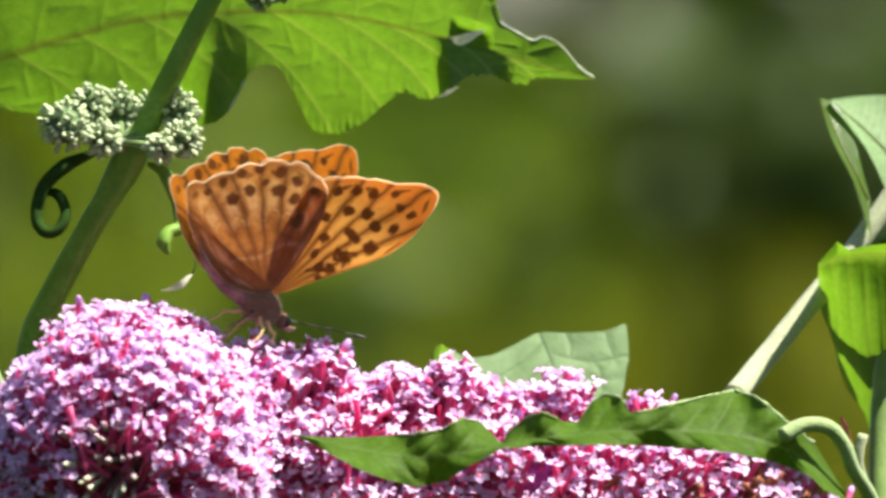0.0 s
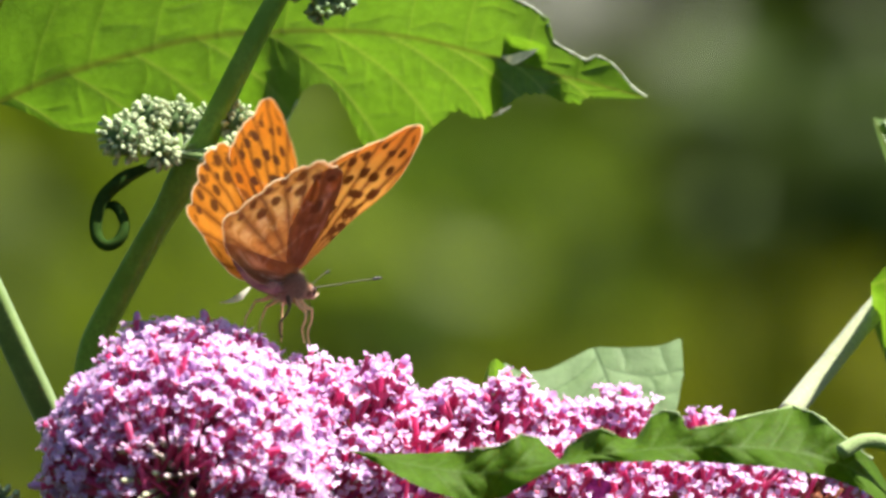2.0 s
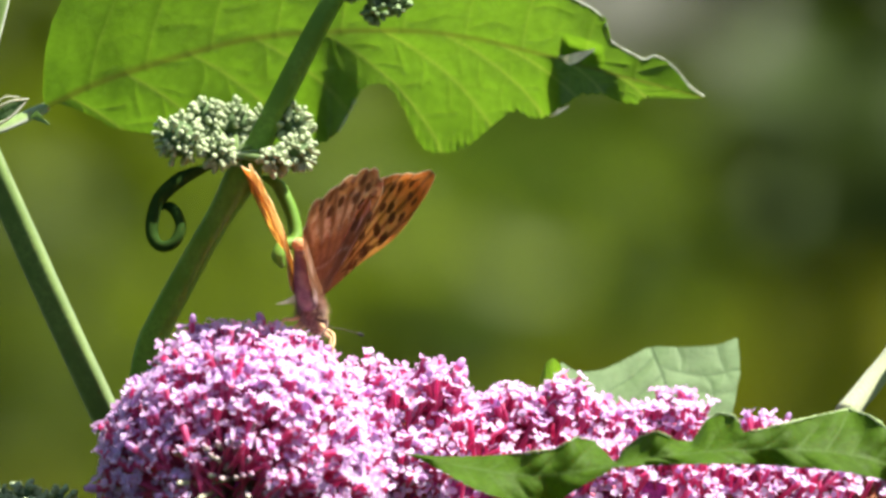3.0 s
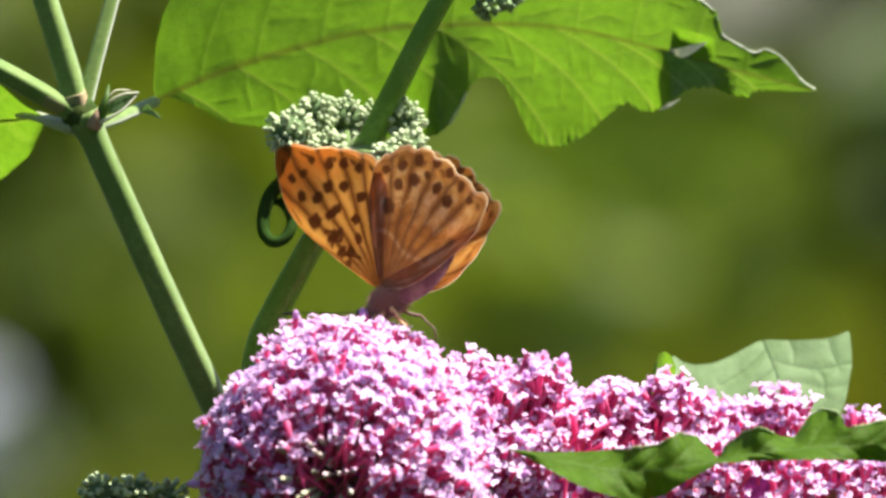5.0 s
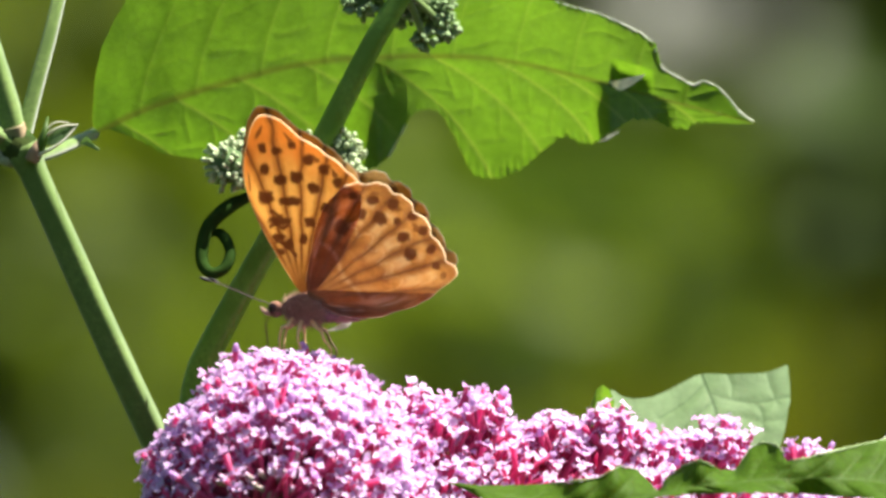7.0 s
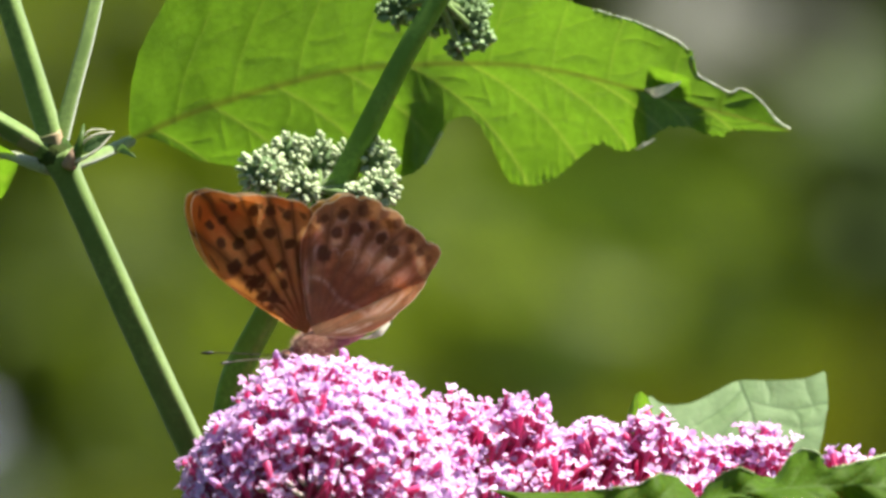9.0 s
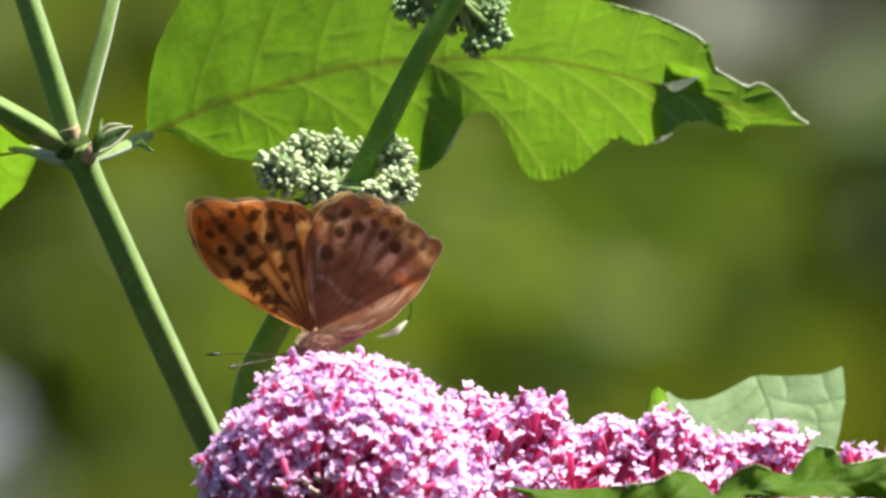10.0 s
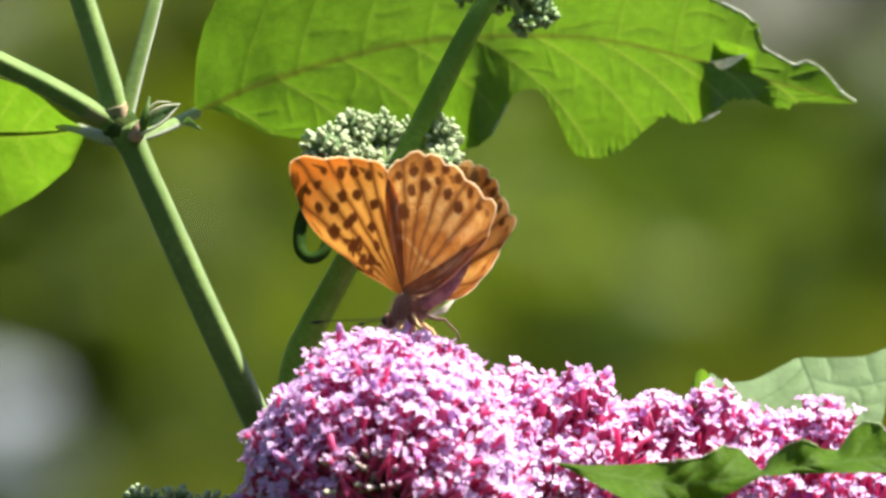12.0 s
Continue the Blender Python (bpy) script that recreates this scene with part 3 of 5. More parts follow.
leaf_blade("leaf", BIG_SPINE, BIG_UP, BIG_LOW, LEAF, bush, "broad translucent green leaf with a bitten serrated edge", d_of=big_bend, teeth=(1.0, 85), relief=0.0003, rows=460, cols=42, midrib_width=0.0, rib_width=5.5, lines=big_veins())
shoot("petiole", [(-240, 205, 0.004), (-190, 190, 0.016), (-118, 158, 0.044)], 1.2, 1.0, STEM, bush)
def leaf_hem(edge, u0, u1, d_of, r, parent, material, label=""):
    """The felted edge of a leaf between u0 and u1; its rim light is put into the pale colour."""
    us = np.arange(u0, u1 + 1, 6.0)
    line = [at(u, lerp_table(edge, u) + 1.5 * noise.noise(Vector((u * 0.2, 0, 3))), d_of(u)) for u in us]
    part("leaf_hem", tube(line, [r * MM * (0.6 + 0.5 * noise.noise(p * 900) + 0.4 * noise.noise(p * 2500)) for p in line], 6), material, parent, label)


leaf_hem(BIG_EDGE_UP, 876, 1050, lambda u: 0.052 + big_bend(u, 1.0), 0.34, bush, FELT, "pale felted leaf edge, rim light put into its colour")
leaf_hem(BIG_EDGE_UP, 700, 874, lambda u: 0.052 + big_bend(u, 1.0), 0.26, bush, FELT, "pale felted leaf edge, rim light put into its colour")
leaf_hem(BIG_EDGE_LOW, 404, 436, lambda u: 0.0505 + big_bend(u, -1.0), 0.22, bush, FELT, "pale felted leaf edge, rim light put into its colour")
# curled bits of edge; their sunlit glint is painted with the pale material
leaf_blade("curled_edge", [(794, 66, 0.046), (812, 72, 0.045), (832, 68, 0.045), (856, 54, 0.045)], [(794, 1), (812, 9), (832, 10), (856, 2)], [(794, 1), (812, 9), (832, 7), (856, 2)], WITHERED, bush, "curled bit of leaf edge, sun glint put into its pale colour", rows=20, cols=3, teeth=(0, 4), midrib_width=0.0)
leaf_blade("curled_edge", [(776, 172, 0.046), (790, 166, 0.045), (812, 154, 0.045)], [(776, 1), (790, 5), (812, 1)], [(776, 1), (790, 4), (812, 1)], WITHERED, bush, "curled bit of leaf edge, sun glint put into its pale colour", rows=16, cols=3, teeth=(0, 4), midrib_width=0.0)
# small leaves at the node
leaf_blade("leaf", [(-212, 184, 0.001), (-196, 168, 0.0), (-172, 156, 0.0), (-148, 144, 0.0)], [(-212, 0), (-196, 12), (-172, 10), (-148, 0)], [(-212, 0), (-190, 14), (-172, 14), (-148, 0)], LEAF_PALE, bush, "small pale young leaf at the node", rows=24, cols=3, teeth=(0, 8), midrib_width=0.0)
leaf_blade("leaf", [(-142, 176, 0.004), (-128, 172, 0.003), (-108, 186, 0.002)], [(-142, 1), (-128, 10), (-108, 0)], [(-142, 0), (-128, 8), (-108, 2)], LEAF_PALE, bush, "small young leaf at the node", rows=16, cols=3, teeth=(0, 8), midrib_width=0.0)
leaf_blade("leaf", [(-640, 206, 0.050), (-520, 196, 0.048), (-420, 194, 0.044), (-360, 190, 0.036), (-318, 184, 0.026)], [(-640, 120), (-540, 112), (-470, 100), (-426, 85), (-386, 60), (-345, 20), (-318, 2)], [(-640, 240), (-520, 180), (-470, 148), (-426, 122), (-376, 96), (-341, 64), (-318, 24)], LEAF, bush, "green leaf beside the node", d_of=lambda u, w: -0.014 * w, veins=3, rows=80, cols=10, teeth=(0.1, 24))

# the leaf behind the panicle and the leaves beside it
PALE_VEINS = [([(955, 588), (966, 615), (978, 645), (992, 700), (1000, 740)], 2.6, 1.0), ([(968, 622), (1000, 632), (1050, 640), (1112, 628)], 1.8, 0.6), ([(984, 668), (1020, 664), (1060, 672), (1100, 668)], 1.8, 0.5),
              ([(1050, 640), (1062, 655), (1066, 690)], 1.6, 0.5), ([(1072, 590), (1078, 612), (1090, 640)], 1.6, 0.55), ([(962, 605), (925, 640), (880, 668)], 1.8, 0.4), ([(974, 640), (940, 668), (910, 700)], 1.8, 0.4), ([(1000, 588), (1010, 612), (1008, 632)], 1.5, 0.35)]
PALE_UP = [(784, 44), (800, 56), (840, 46), (865, 45), (900, 52), (945, 66), (965, 66), (1000, 60), (1060, 55), (1096, 60), (1106, 62), (1112, 58)]
PALE_LOW = [(784, 10), (820, 30), (880, 70), (960, 90), (1060, 90), (1090, 84), (1098, 76), (1104, 44), (1109, 8), (1112, 2)]


def pale_bend(u, w):
    return 7e-5 * w * lerp_table(PALE_UP if w > 0 else PALE_LOW, u)


PALE_LEAF = [leaf_blade("leaf", [(784, 664, 0.044), (820, 680, 0.045), (880, 672, 0.046), (960, 655, 0.047), (1040, 645, 0.048), (1112, 634, 0.049)], PALE_UP, PALE_LOW, LEAF_PALE, bush, "pale felted leaf standing behind the flowers", d_of=pale_bend, teeth=(0.3, 40), rows=170, cols=26, relief=0.0004, midrib_width=0.0, lines=PALE_VEINS)]
PALE_LEAF.append(leaf_blade("leaf", [(758, 662, 0.03), (768, 656, 0.03), (784, 652, 0.03), (802, 656, 0.03)], [(758, 14), (768, 40), (780, 44), (794, 34), (802, 16)], [(758, 30), (772, 50), (790, 60), (802, 30)], LEAF, bush, "small yellow-green leaf behind the flowers", rows=24, cols=6, teeth=(0, 4), midrib_width=0.0, d_of=lambda u, w: -0.006 * w))
leaf_blade("leaf", [(1452, 178, 0.06), (1480, 240, 0.058), (1510, 300, 0.056), (1540, 360, 0.055)], [(1452, 4), (1470, 40), (1490, 62), (1515, 70), (1540, 10)], [(1452, 2), (1475, 20), (1510, 20), (1540, 60)], LEAF, bush, "young green leaf folded along its midrib", rows=50, cols=8, teeth=(0.2, 20), midrib_width=0.2, d_of=lambda u, w: 0.004 * w)
leaf_blade("leaf", [(1470, 180, 0.07), (1530, 230, 0.068), (1600, 300, 0.066), (1680, 380, 0.062)], [(1470, 3), (1520, 50), (1580, 110), (1640, 120), (1680, 60)], [(1470, 0), (1530, 30), (1600, 90), (1680, 100)], LEAF_PALE, bush, "pale felted young leaf", rows=60, cols=8, teeth=(0.3, 24), midrib_width=0.25, d_of=lambda u, w: 0.010 * w)
leaf_blade("leaf", [(1448, 470, 0.036), (1500, 452, 0.037), (1580, 446, 0.039), (1700, 456, 0.042)], [(1448, 4), (1462, 16), (1480, 30), (1492, 18), (1502, 8), (1560, 14), (1700, 20)], [(1448, 60), (1458, 92), (1468, 120), (1480, 160), (1486, 196), (1500, 236), (1530, 285), (1545, 340), (1560, 410), (1600, 420), (1700, 300)], LEAF, bush, "broad green leaf hanging from the shoot", rows=110, cols=14, teeth=(0.4, 40), veins=5, d_of=lambda u, w: -0.014 * w + 0.010 * max(0.0, -w) ** 2 * (1 - step(u, 1490, 1540)), midrib_width=0.0)
leaf_blade("leaf", [(1545, 440, 0.075), (1580, 420, 0.075), (1640, 400, 0.075)], [(1545, 6), (1580, 40), (1640, 30)], [(1545, 6), (1590, 30), (1640, 30)], LEAF_PALE, bush, "young folded leaf", rows=20, cols=4, teeth=(0, 4))


def bud_mesh(k, material):
    bm = bmesh.new()
    add_ball(bm, (0, 0, 0.9 * MM), (0.66 * MM, 0.66 * MM, 0.8 * MM), seg=7, rings=5)
    add_ball(bm, (0, 0, 0.1 * MM), (0.5 * MM, 0.5 * MM, 0.5 * MM), seg=6, rings=4)
    for v in bm.verts:
        v.co += v.co * 0.12 * noise.noise(v.co * 1500 + Vector((k * 3.1, 0, 0)))
    mesh = bpy.data.meshes.new("bud")
    bm.to_mesh(mesh)
    bm.free()
    mesh.materials.append(material)
    return smooth(mesh)


BUDS = [bud_mesh(k, BUD) for k in range(3)]
SHADED_BUDS = [bud_mesh(k, BUD_SHADED) for k in range(3)]


def bud_cluster(lobes, stalk, seed, label, meshes):
    """A cluster of felted buds: lobes of (u, v, d, radius in tenths of a millimetre, count) round a stalk."""
    rng = random.Random(seed)
    thing = part("bud_cluster", tube(spline([at(*p) for p in stalk], 8), 0.9 * MM, 8), STEM, bush, label)
    for u, v, d, r, n in lobes:
        c = at(u, v, d)
        bm = bmesh.new()
        add_ball(bm, c, [max(0.8 * MM, r * 1e-4 - 1.9 * MM)] * 3, seg=12, rings=8, rough=0.2)
        part("core", bm, BUD_CORE, thing)
        n = int(n * 2.0)
        for k in range(n):
            z = 1 - 2 * (k + 0.5) / n
            a = k * 2.39996
            way = Vector((math.cos(a) * (1 - z * z) ** 0.5, math.sin(a) * (1 - z * z) ** 0.5, z))
            way = (way + Vector([rng.gauss(0, 0.18) for _ in range(3)])).normalized()
            reach = (r * 1e-4 - 1.2 * MM) * rng.uniform(0.72, 1.05)
            ob = new("bud", rng.choice(meshes))
            ob.parent = thing
            s = rng.uniform(0.55, 0.95)
            ob.matrix_basis = Matrix.Translation(c + way * reach) @ way.to_track_quat("Z", "Y").to_matrix().to_4x4() @ Matrix.Diagonal((s, s, s, 1))
        mesh_line = spline([at(*stalk[-1]), c], 3)
        part("twig", tube(mesh_line, 0.7 * MM, 7), STEM, thing)
    return thing


BUDDED_SHOOT.append(bud_cluster([(114, 222, 0.018, 50, 48), (160, 182, 0.022, 40, 36), (210, 192, 0.026, 46, 42), (182, 246, 0.018, 38, 30), (268, 192, 0.027, 36, 30), (316, 196, 0.024, 42, 38), (326, 246, 0.020, 38, 34), (284, 262, 0.017, 32, 30)], [(228, 300, 0.025), (215, 250, 0.022)], 3, "felted grey-shaded green bud cluster round the shoot", BUDS))
BUDDED_SHOOT.append(bud_cluster([(350, -70, 0.030, 40, 36), (420, -60, 0.033, 44, 40), (478, -60, 0.034, 46, 44), (500, -20, 0.033, 28, 20), (462, 0, 0.032, 26, 18), (420, -130, 0.030, 50, 40)], [(440, -150, 0.018), (425, -90, 0.026)], 4, "bud cluster at the shoot tip, shade put into its green", SHADED_BUDS))
bud_cluster([(-215, 858, 0.014, 48, 44), (-150, 850, 0.014, 40, 36), (-95, 862, 0.016, 42, 40), (-180, 915, 0.012, 52, 44)], [(-60, 1000, 0.02), (-140, 930, 0.016)], 5, "felted grey-shaded green bud cluster below the panicle", BUDS)
shoot("bud_stalk", [(-60, 1000, 0.02), (20, 1080, 0.03), (110, 1150, 0.041)], 1.2, 1.6, STEM, bush)


def curled_leaf(points, r, label, flat=0.9, material=CURL, thin=1.0):
    line = spline([at(*p) for p in points], 40)
    radii = [r * MM * (1 - (1 - thin) * i / 40) * min(1.0, 0.35 + 4 * i / 40, 0.35 + 5 * (1 - i / 40)) for i in range(41)]
    BUDDED_SHOOT.append(part("curled_leaf", tube(line, radii, 10, wobble=0.12, flat=flat), material, bush, label))


curled_leaf([(176, 268, 0.021), (144, 280, 0.020), (110, 298, 0.019), (80, 328, 0.018), (67, 364, 0.017), (67, 396, 0.016), (84, 413, 0.015), (106, 404, 0.015), (117, 378, 0.016), (109, 352, 0.018), (93, 341, 0.020), (79, 346, 0.0215)], 1.5, "dark green narrow leaf curled into a loop", thin=0.62)
curled_leaf([(262, 290, 0.026), (290, 305, 0.025), (310, 345, 0.024), (320, 385, 0.023), (316, 404, 0.022), (298, 412, 0.021), (290, 430, 0.02), (298, 450, 0.02)], 1.35, "green narrow leaf with a hooked tip", material=STEM_DARK)
BUDDED_SHOOT.append(shoot("thread", [(318, 405, 0.022), (342, 440, 0.02), (346, 470, 0.018), (338, 490, 0.017)], 0.22, 0.15, CURL, bush, n=14, sides=6))
BUDDED_SHOOT.append(leaf_blade("withered_sliver", [(285, 514, 0.016), (305, 511, 0.016), (325, 502, 0.016), (340, 486, 0.017)], [(285, 1), (310, 5), (328, 6), (340, 1)], [(285, 1), (310, 4), (325, 6), (340, 2)], WITHERED, bush, "pale withered sliver of leaf on a thread", rows=20, cols=2, teeth=(0, 4), midrib_width=0.0))


# ---- the panicle ----
AXIS = [(226, 812, -0.016), (242, 798, -0.004), (400, 795, 0.005), (700, 815, 0.014), (1000, 852, 0.024), (1250, 880, 0.032), (1480, 925, 0.040)]
RADII = [(0, 24.8), (0.1, 25.4), (0.167, 25.4), (0.25, 22.8), (0.333, 19.0), (0.42, 17.4), (0.5, 15.4), (0.667, 15.2), (0.8, 14.0), (0.9, 10.0), (1.0, 4.0)]
LINE = spline([at(*p) for p in AXIS], 200)


def axis_at(s):
    x = s * 200
    k = min(199, int(x))
    way = (LINE[min(200, k + 2)] - LINE[max(0, k - 2)]).normalized()
    return LINE[k].lerp(LINE[k + 1], x - k), way


def floret_data(seed):
    """One floret: a crimson tube and four lilac lobes round a small throat, mouth at the origin, facing +z."""
    rng = random.Random(seed)
    verts, faces, mats, edge = [], [], [], [0.0] * 24
    sides = 6
    for z, r in ((-9.5, 0.30), (-6.0, 0.46), (-2.4, 0.54), (-0.3, 0.62)):
        for k in range(sides):
            a = 2 * math.pi * k / sides
            verts.append((r * math.cos(a), r * math.sin(a), z))
    for i in range(3):
        for k in range(sides):
            faces.append((i * sides + k, i * sides + (k + 1) % sides, (i + 1) * sides + (k + 1) % sides, (i + 1) * sides + k))
            mats.append(1)
    faces.append(tuple(18 + k for k in range(sides)))
    mats.append(2)
    turn = rng.uniform(0, 1.5)
    if seed in (7, 8):
        # still closed: a club-shaped bud
        for z, r in ((0.4, 0.80), (1.2, 0.78), (1.9, 0.42)):
            for k in range(sides):
                a = 2 * math.pi * k / sides
                verts.append((r * math.cos(a), r * math.sin(a), z))
                edge.append(0.0)
        for i in range(3, 6):
            for k in range(sides):
                faces.append((i * sides + k, i * sides + (k + 1) % sides, (i + 1) * sides + (k + 1) % sides, (i + 1) * sides + k))
                mats.append(1 if i == 3 else 0)
        faces.append(tuple(36 + k for k in range(sides)))
        mats.append(0)
        return np.array(verts) * MM, faces, mats, edge
    shrivelled = seed > 8
    for lobe in range(4):
        a = turn + lobe * math.pi / 2 + rng.uniform(-0.3, 0.3)
        c, s = math.cos(a), math.sin(a)
        droop = rng.uniform(-0.55, 0.75) + (1.6 if shrivelled else 0.0)
        size = rng.uniform(0.85, 1.2) * (0.7 if shrivelled else 1.0)
        thin = rng.uniform(0.85, 1.15) * (0.5 if shrivelled else 1.0)
        skew = rng.uniform(-0.2, 0.2)
        base = len(verts)
        for i, (x, half) in enumerate(((0.40, 0.36), (0.85, 0.68), (1.35, 0.80), (1.78, 0.46))):
            for y in (-1, 0, 1):
                frill = rng.gauss(0, 0.05 + 0.07 * i) if y or i == 3 else 0.0
                px, py = x * size * (0.94 if y and i == 3 else 1.0), y * half * size * thin + skew * (x - 0.4)
                verts.append((px * c - py * s, px * s + py * c, 0.22 * abs(y) * (i > 0) - droop * ((x - 0.4) / 1.4) ** 2 + 0.10 * i + frill))
                edge.append(1.0 if i == 3 else 0.75 if y and i else 0.0)
        for i in range(3):
            for k in range(2):
                b = base + 3 * i + k
                faces.append((b, b + 3, b + 4, b + 1))
                mats.append(3 if shrivelled else 0)
    if shrivelled:
        mats = [3] * len(mats)
    return np.array(verts) * MM, faces, mats, edge


FLORETS = [floret_data(k) for k in range(11)]
OPEN, CLOSED, DRY = (0, 1, 2, 3, 4, 5, 6), (7, 8), (9, 10)


def floret_mesh(k):
    verts, faces, mats, edge = FLORETS[k]
    mesh = bpy.data.meshes.new("floret")
    mesh.from_pydata([tuple(v) for v in verts], [], faces)
    mesh.attributes.new("edge", "FLOAT", "POINT").data.foreach_set("value", edge)
    for m in (PETAL, TUBE, THROAT, DRIED):
        mesh.materials.append(m)
    mesh.polygons.foreach_set("material_index", mats)
    return smooth(mesh)


def joined_florets(name, poses, parent):
    verts, faces, mats, edges = [], [], [], []
    for k, m in poses:
        v, f, mt, ed = FLORETS[k]
        edges.extend(ed)
        base = len(verts)
        a = np.array(m)
        verts.extend(map(tuple, v @ a[:3, :3].T + a[:3, 3]))
        faces.extend(tuple(base + i for i in face) for face in f)
        mats.extend(mt)
    mesh = bpy.data.meshes.new(name)
    mesh.from_pydata(verts, [], faces)
    mesh.attributes.new("edge", "FLOAT", "POINT").data.foreach_set("value", edges)
    for m in (PETAL, TUBE, THROAT, DRIED):
        mesh.materials.append(m)
    mesh.polygons.foreach_set("material_index", mats)
    return link_mesh(name, smooth(mesh), parent, kind="stuff")


panicle = empty("flower_panicle", Matrix(), None, "pink-lilac butterfly-bush panicle in full bloom", category="flower")


def build_panicle():
    rng = random.Random(21)
    spots = []

    def put(p, way, tilt, size, long=1.0):
        way = (way.normalized() + Vector([max(-2 * tilt, min(2 * tilt, rng.gauss(0, tilt))) for _ in range(3)])).normalized()
        m = Matrix.Translation(p) @ way.to_track_quat("Z", "Y").to_matrix().to_4x4() @ pose(0, 0, 0, 0, 0, rng.uniform(0, 90)) @ Matrix.Diagonal((size, size, size * long * rng.uniform(0.9, 1.15), 1))
        kind = rng.random()
        dry = 0.45 * step(p.x, 0.022, 0.058) * step(1.366 - p.z, 0.0, 0.010)
        spots.append((rng.choice(DRY if kind < dry else CLOSED if kind > 0.93 else OPEN), m))

    def cyme(c, out, r, count, open_side=None):
        """A small dome of florets standing on the axis at c, its mouths r from it."""
        high = rng.uniform(5.4, 7.4) * MM
        root = c + out * (r - high + rng.gauss(0, 0.9) * MM)
        spin = rng.uniform(0, 6.28)
        e = out.orthogonal().normalized()
        g = out.cross(e)
        for k in range(count):
            z = 1 - 0.62 * (k + 0.5) / count
            a = spin + k * 2.39996
            way = (out * z + (e * math.cos(a) + g * math.sin(a)) * (1 - z * z) ** 0.5).normalized()
            put(root + way * high * rng.uniform(0.80, 1.14), way + Vector((0.16, -0.05, 0.85)), 0.24, rng.uniform(0.70, 1.0))

    # along the axis
    s, k = 0.02, 0
    while s < 0.995:
        c, way = axis_at(s)
        r = lerp_table(RADII, s) * MM
        a = k * 2.39996 + rng.gauss(0, 0.12)
        e1 = way.cross(Vector((0, 0, 1))).normalized()
        e2 = e1.cross(way)
        out = (e1 * math.cos(a) + e2 * math.sin(a) + way * rng.gauss(-0.05, 0.15)).normalized()
        cyme(c, out, r + noise.noise((c + out * r) * 90) * 2.2 * MM, rng.randint(8, 13))
        s += 42e-6 / (2 * math.pi * r) / 0.145
        k += 1
    # a few taller tufts along the top
    for u, v, r in ((575, 652, 4.0), (700, 682, 3.0), (800, 674, 3.8), (562, 650, 3.4), (820, 682, 3.2), (455, 640, 3.2), (905, 712, 3.0), (150, 578, 3.4), (166, 580, 3.2), (975, 694, 3.2), (1000, 696, 2.8), (1150, 742, 3.4), (1172, 744, 3.0)):
        c = at(u, v, axis_at(min(1, max(0.12, (u - 100) / 1350)))[0].y - 0.004)
        for j in range(3):
            out = Vector((rng.gauss(0, 0.35), rng.gauss(-0.2, 0.3), 1)).normalized()
            cyme(c - out * 3 * MM, out, (r + 3) * MM, 9)
    # round the blunt end, leaving its middle open
    c, way = axis_at(0.0)
    front = -way
    e1 = front.cross(Vector((0, 0, 1))).normalized()
    e2 = e1.cross(front)
    r = 24.7 * MM
    n = 66
    for k in range(n):
        z = (k + 0.5) / n
        if z > 0.12:
            continue
        a = k * 2.39996
        out = front * z + (e1 * math.cos(a) + e2 * math.sin(a)) * (1 - z * z) ** 0.5
        cyme(c, out, r - 4.5 * MM * max(0, z - 0.4), 12)
    # there the florets fan out sideways, so that their tubes show
    for k in range(1150):
        z, a = rng.uniform(0.06, 0.72 if k % 3 else 0.80) if k % 2 else rng.uniform(0.25, 0.95), rng.uniform(0, 6.283)
        fan = e1 * math.cos(a) + e2 * math.sin(a)
        out = front * z + fan * (1 - z * z) ** 0.5
        if k % 2:
            put(c + out * (r - rng.uniform(-0.5, 4.5) * MM), (fan + front * 0.22 + Vector((0.1, 0, 0.2))).normalized(), 0.16, rng.uniform(0.75, 1.05), 1.3)
        else:
            put(c + out * (r - rng.uniform(0.5, 5.0) * MM), (fan * 0.7 + front * 0.55 + Vector((0.15, 0, 0.45))).normalized(), 0.22, rng.uniform(0.65, 0.95))
    # the florets nearest to the eye stay single, the rest are one mass
    ranked = sorted(spots, key=lambda e: e[1].translation.y - 0.25 * e[1].translation.z)
    singles, rest = ranked[:300], ranked[300:]
    meshes = [floret_mesh(k) for k in range(11)]
    for k, m in singles:
        ob = new("floret", meshes[k])
        ob.parent = panicle
        ob.matrix_basis = m
    joined_florets("floret_mass", rest, panicle)
    # core within, glow put into its magenta, and unopened buds at the blunt end
    bm = bmesh.new()
    core = [axis_at(i / 40)[0] for i in range(4, 41)]
    add_tube(bm, core, [max(1.5 * MM, (lerp_table(RADII, i / 40) - 8.5) * MM) * (0.75 if i > 4 else 0.3) for i in range(4, 41)], 14, wobble=0.3)
    part("rachis", bm, CORE, panicle)
    for k in range(60):
        bm = bmesh.new()
        z = 1 - 0.13 * (k + 0.5) / 60
        a = k * 2.39996
        out = (front * z + (e1 * math.cos(a) + e2 * math.sin(a)) * (1 - z * z) ** 0.5 + Vector([rng.gauss(0, 0.12) for _ in range(3)])).normalized()
        p0, p1 = c + out * 5 * MM, c + out * rng.uniform(16, 24.5) * MM
        add_tube(bm, [p0, p0.lerp(p1, 0.6), p1], [0.3 * MM, 0.38 * MM, 0.5 * MM], 6)
        add_ball(bm, p1, (0.52 * MM, 0.52 * MM, 1.25 * MM), out.to_track_quat("Z", "Y").to_matrix(), 7, 5)
        part("unopened_bud", bm, GREENBUD, panicle, "pale green unopened bud")


build_panicle()
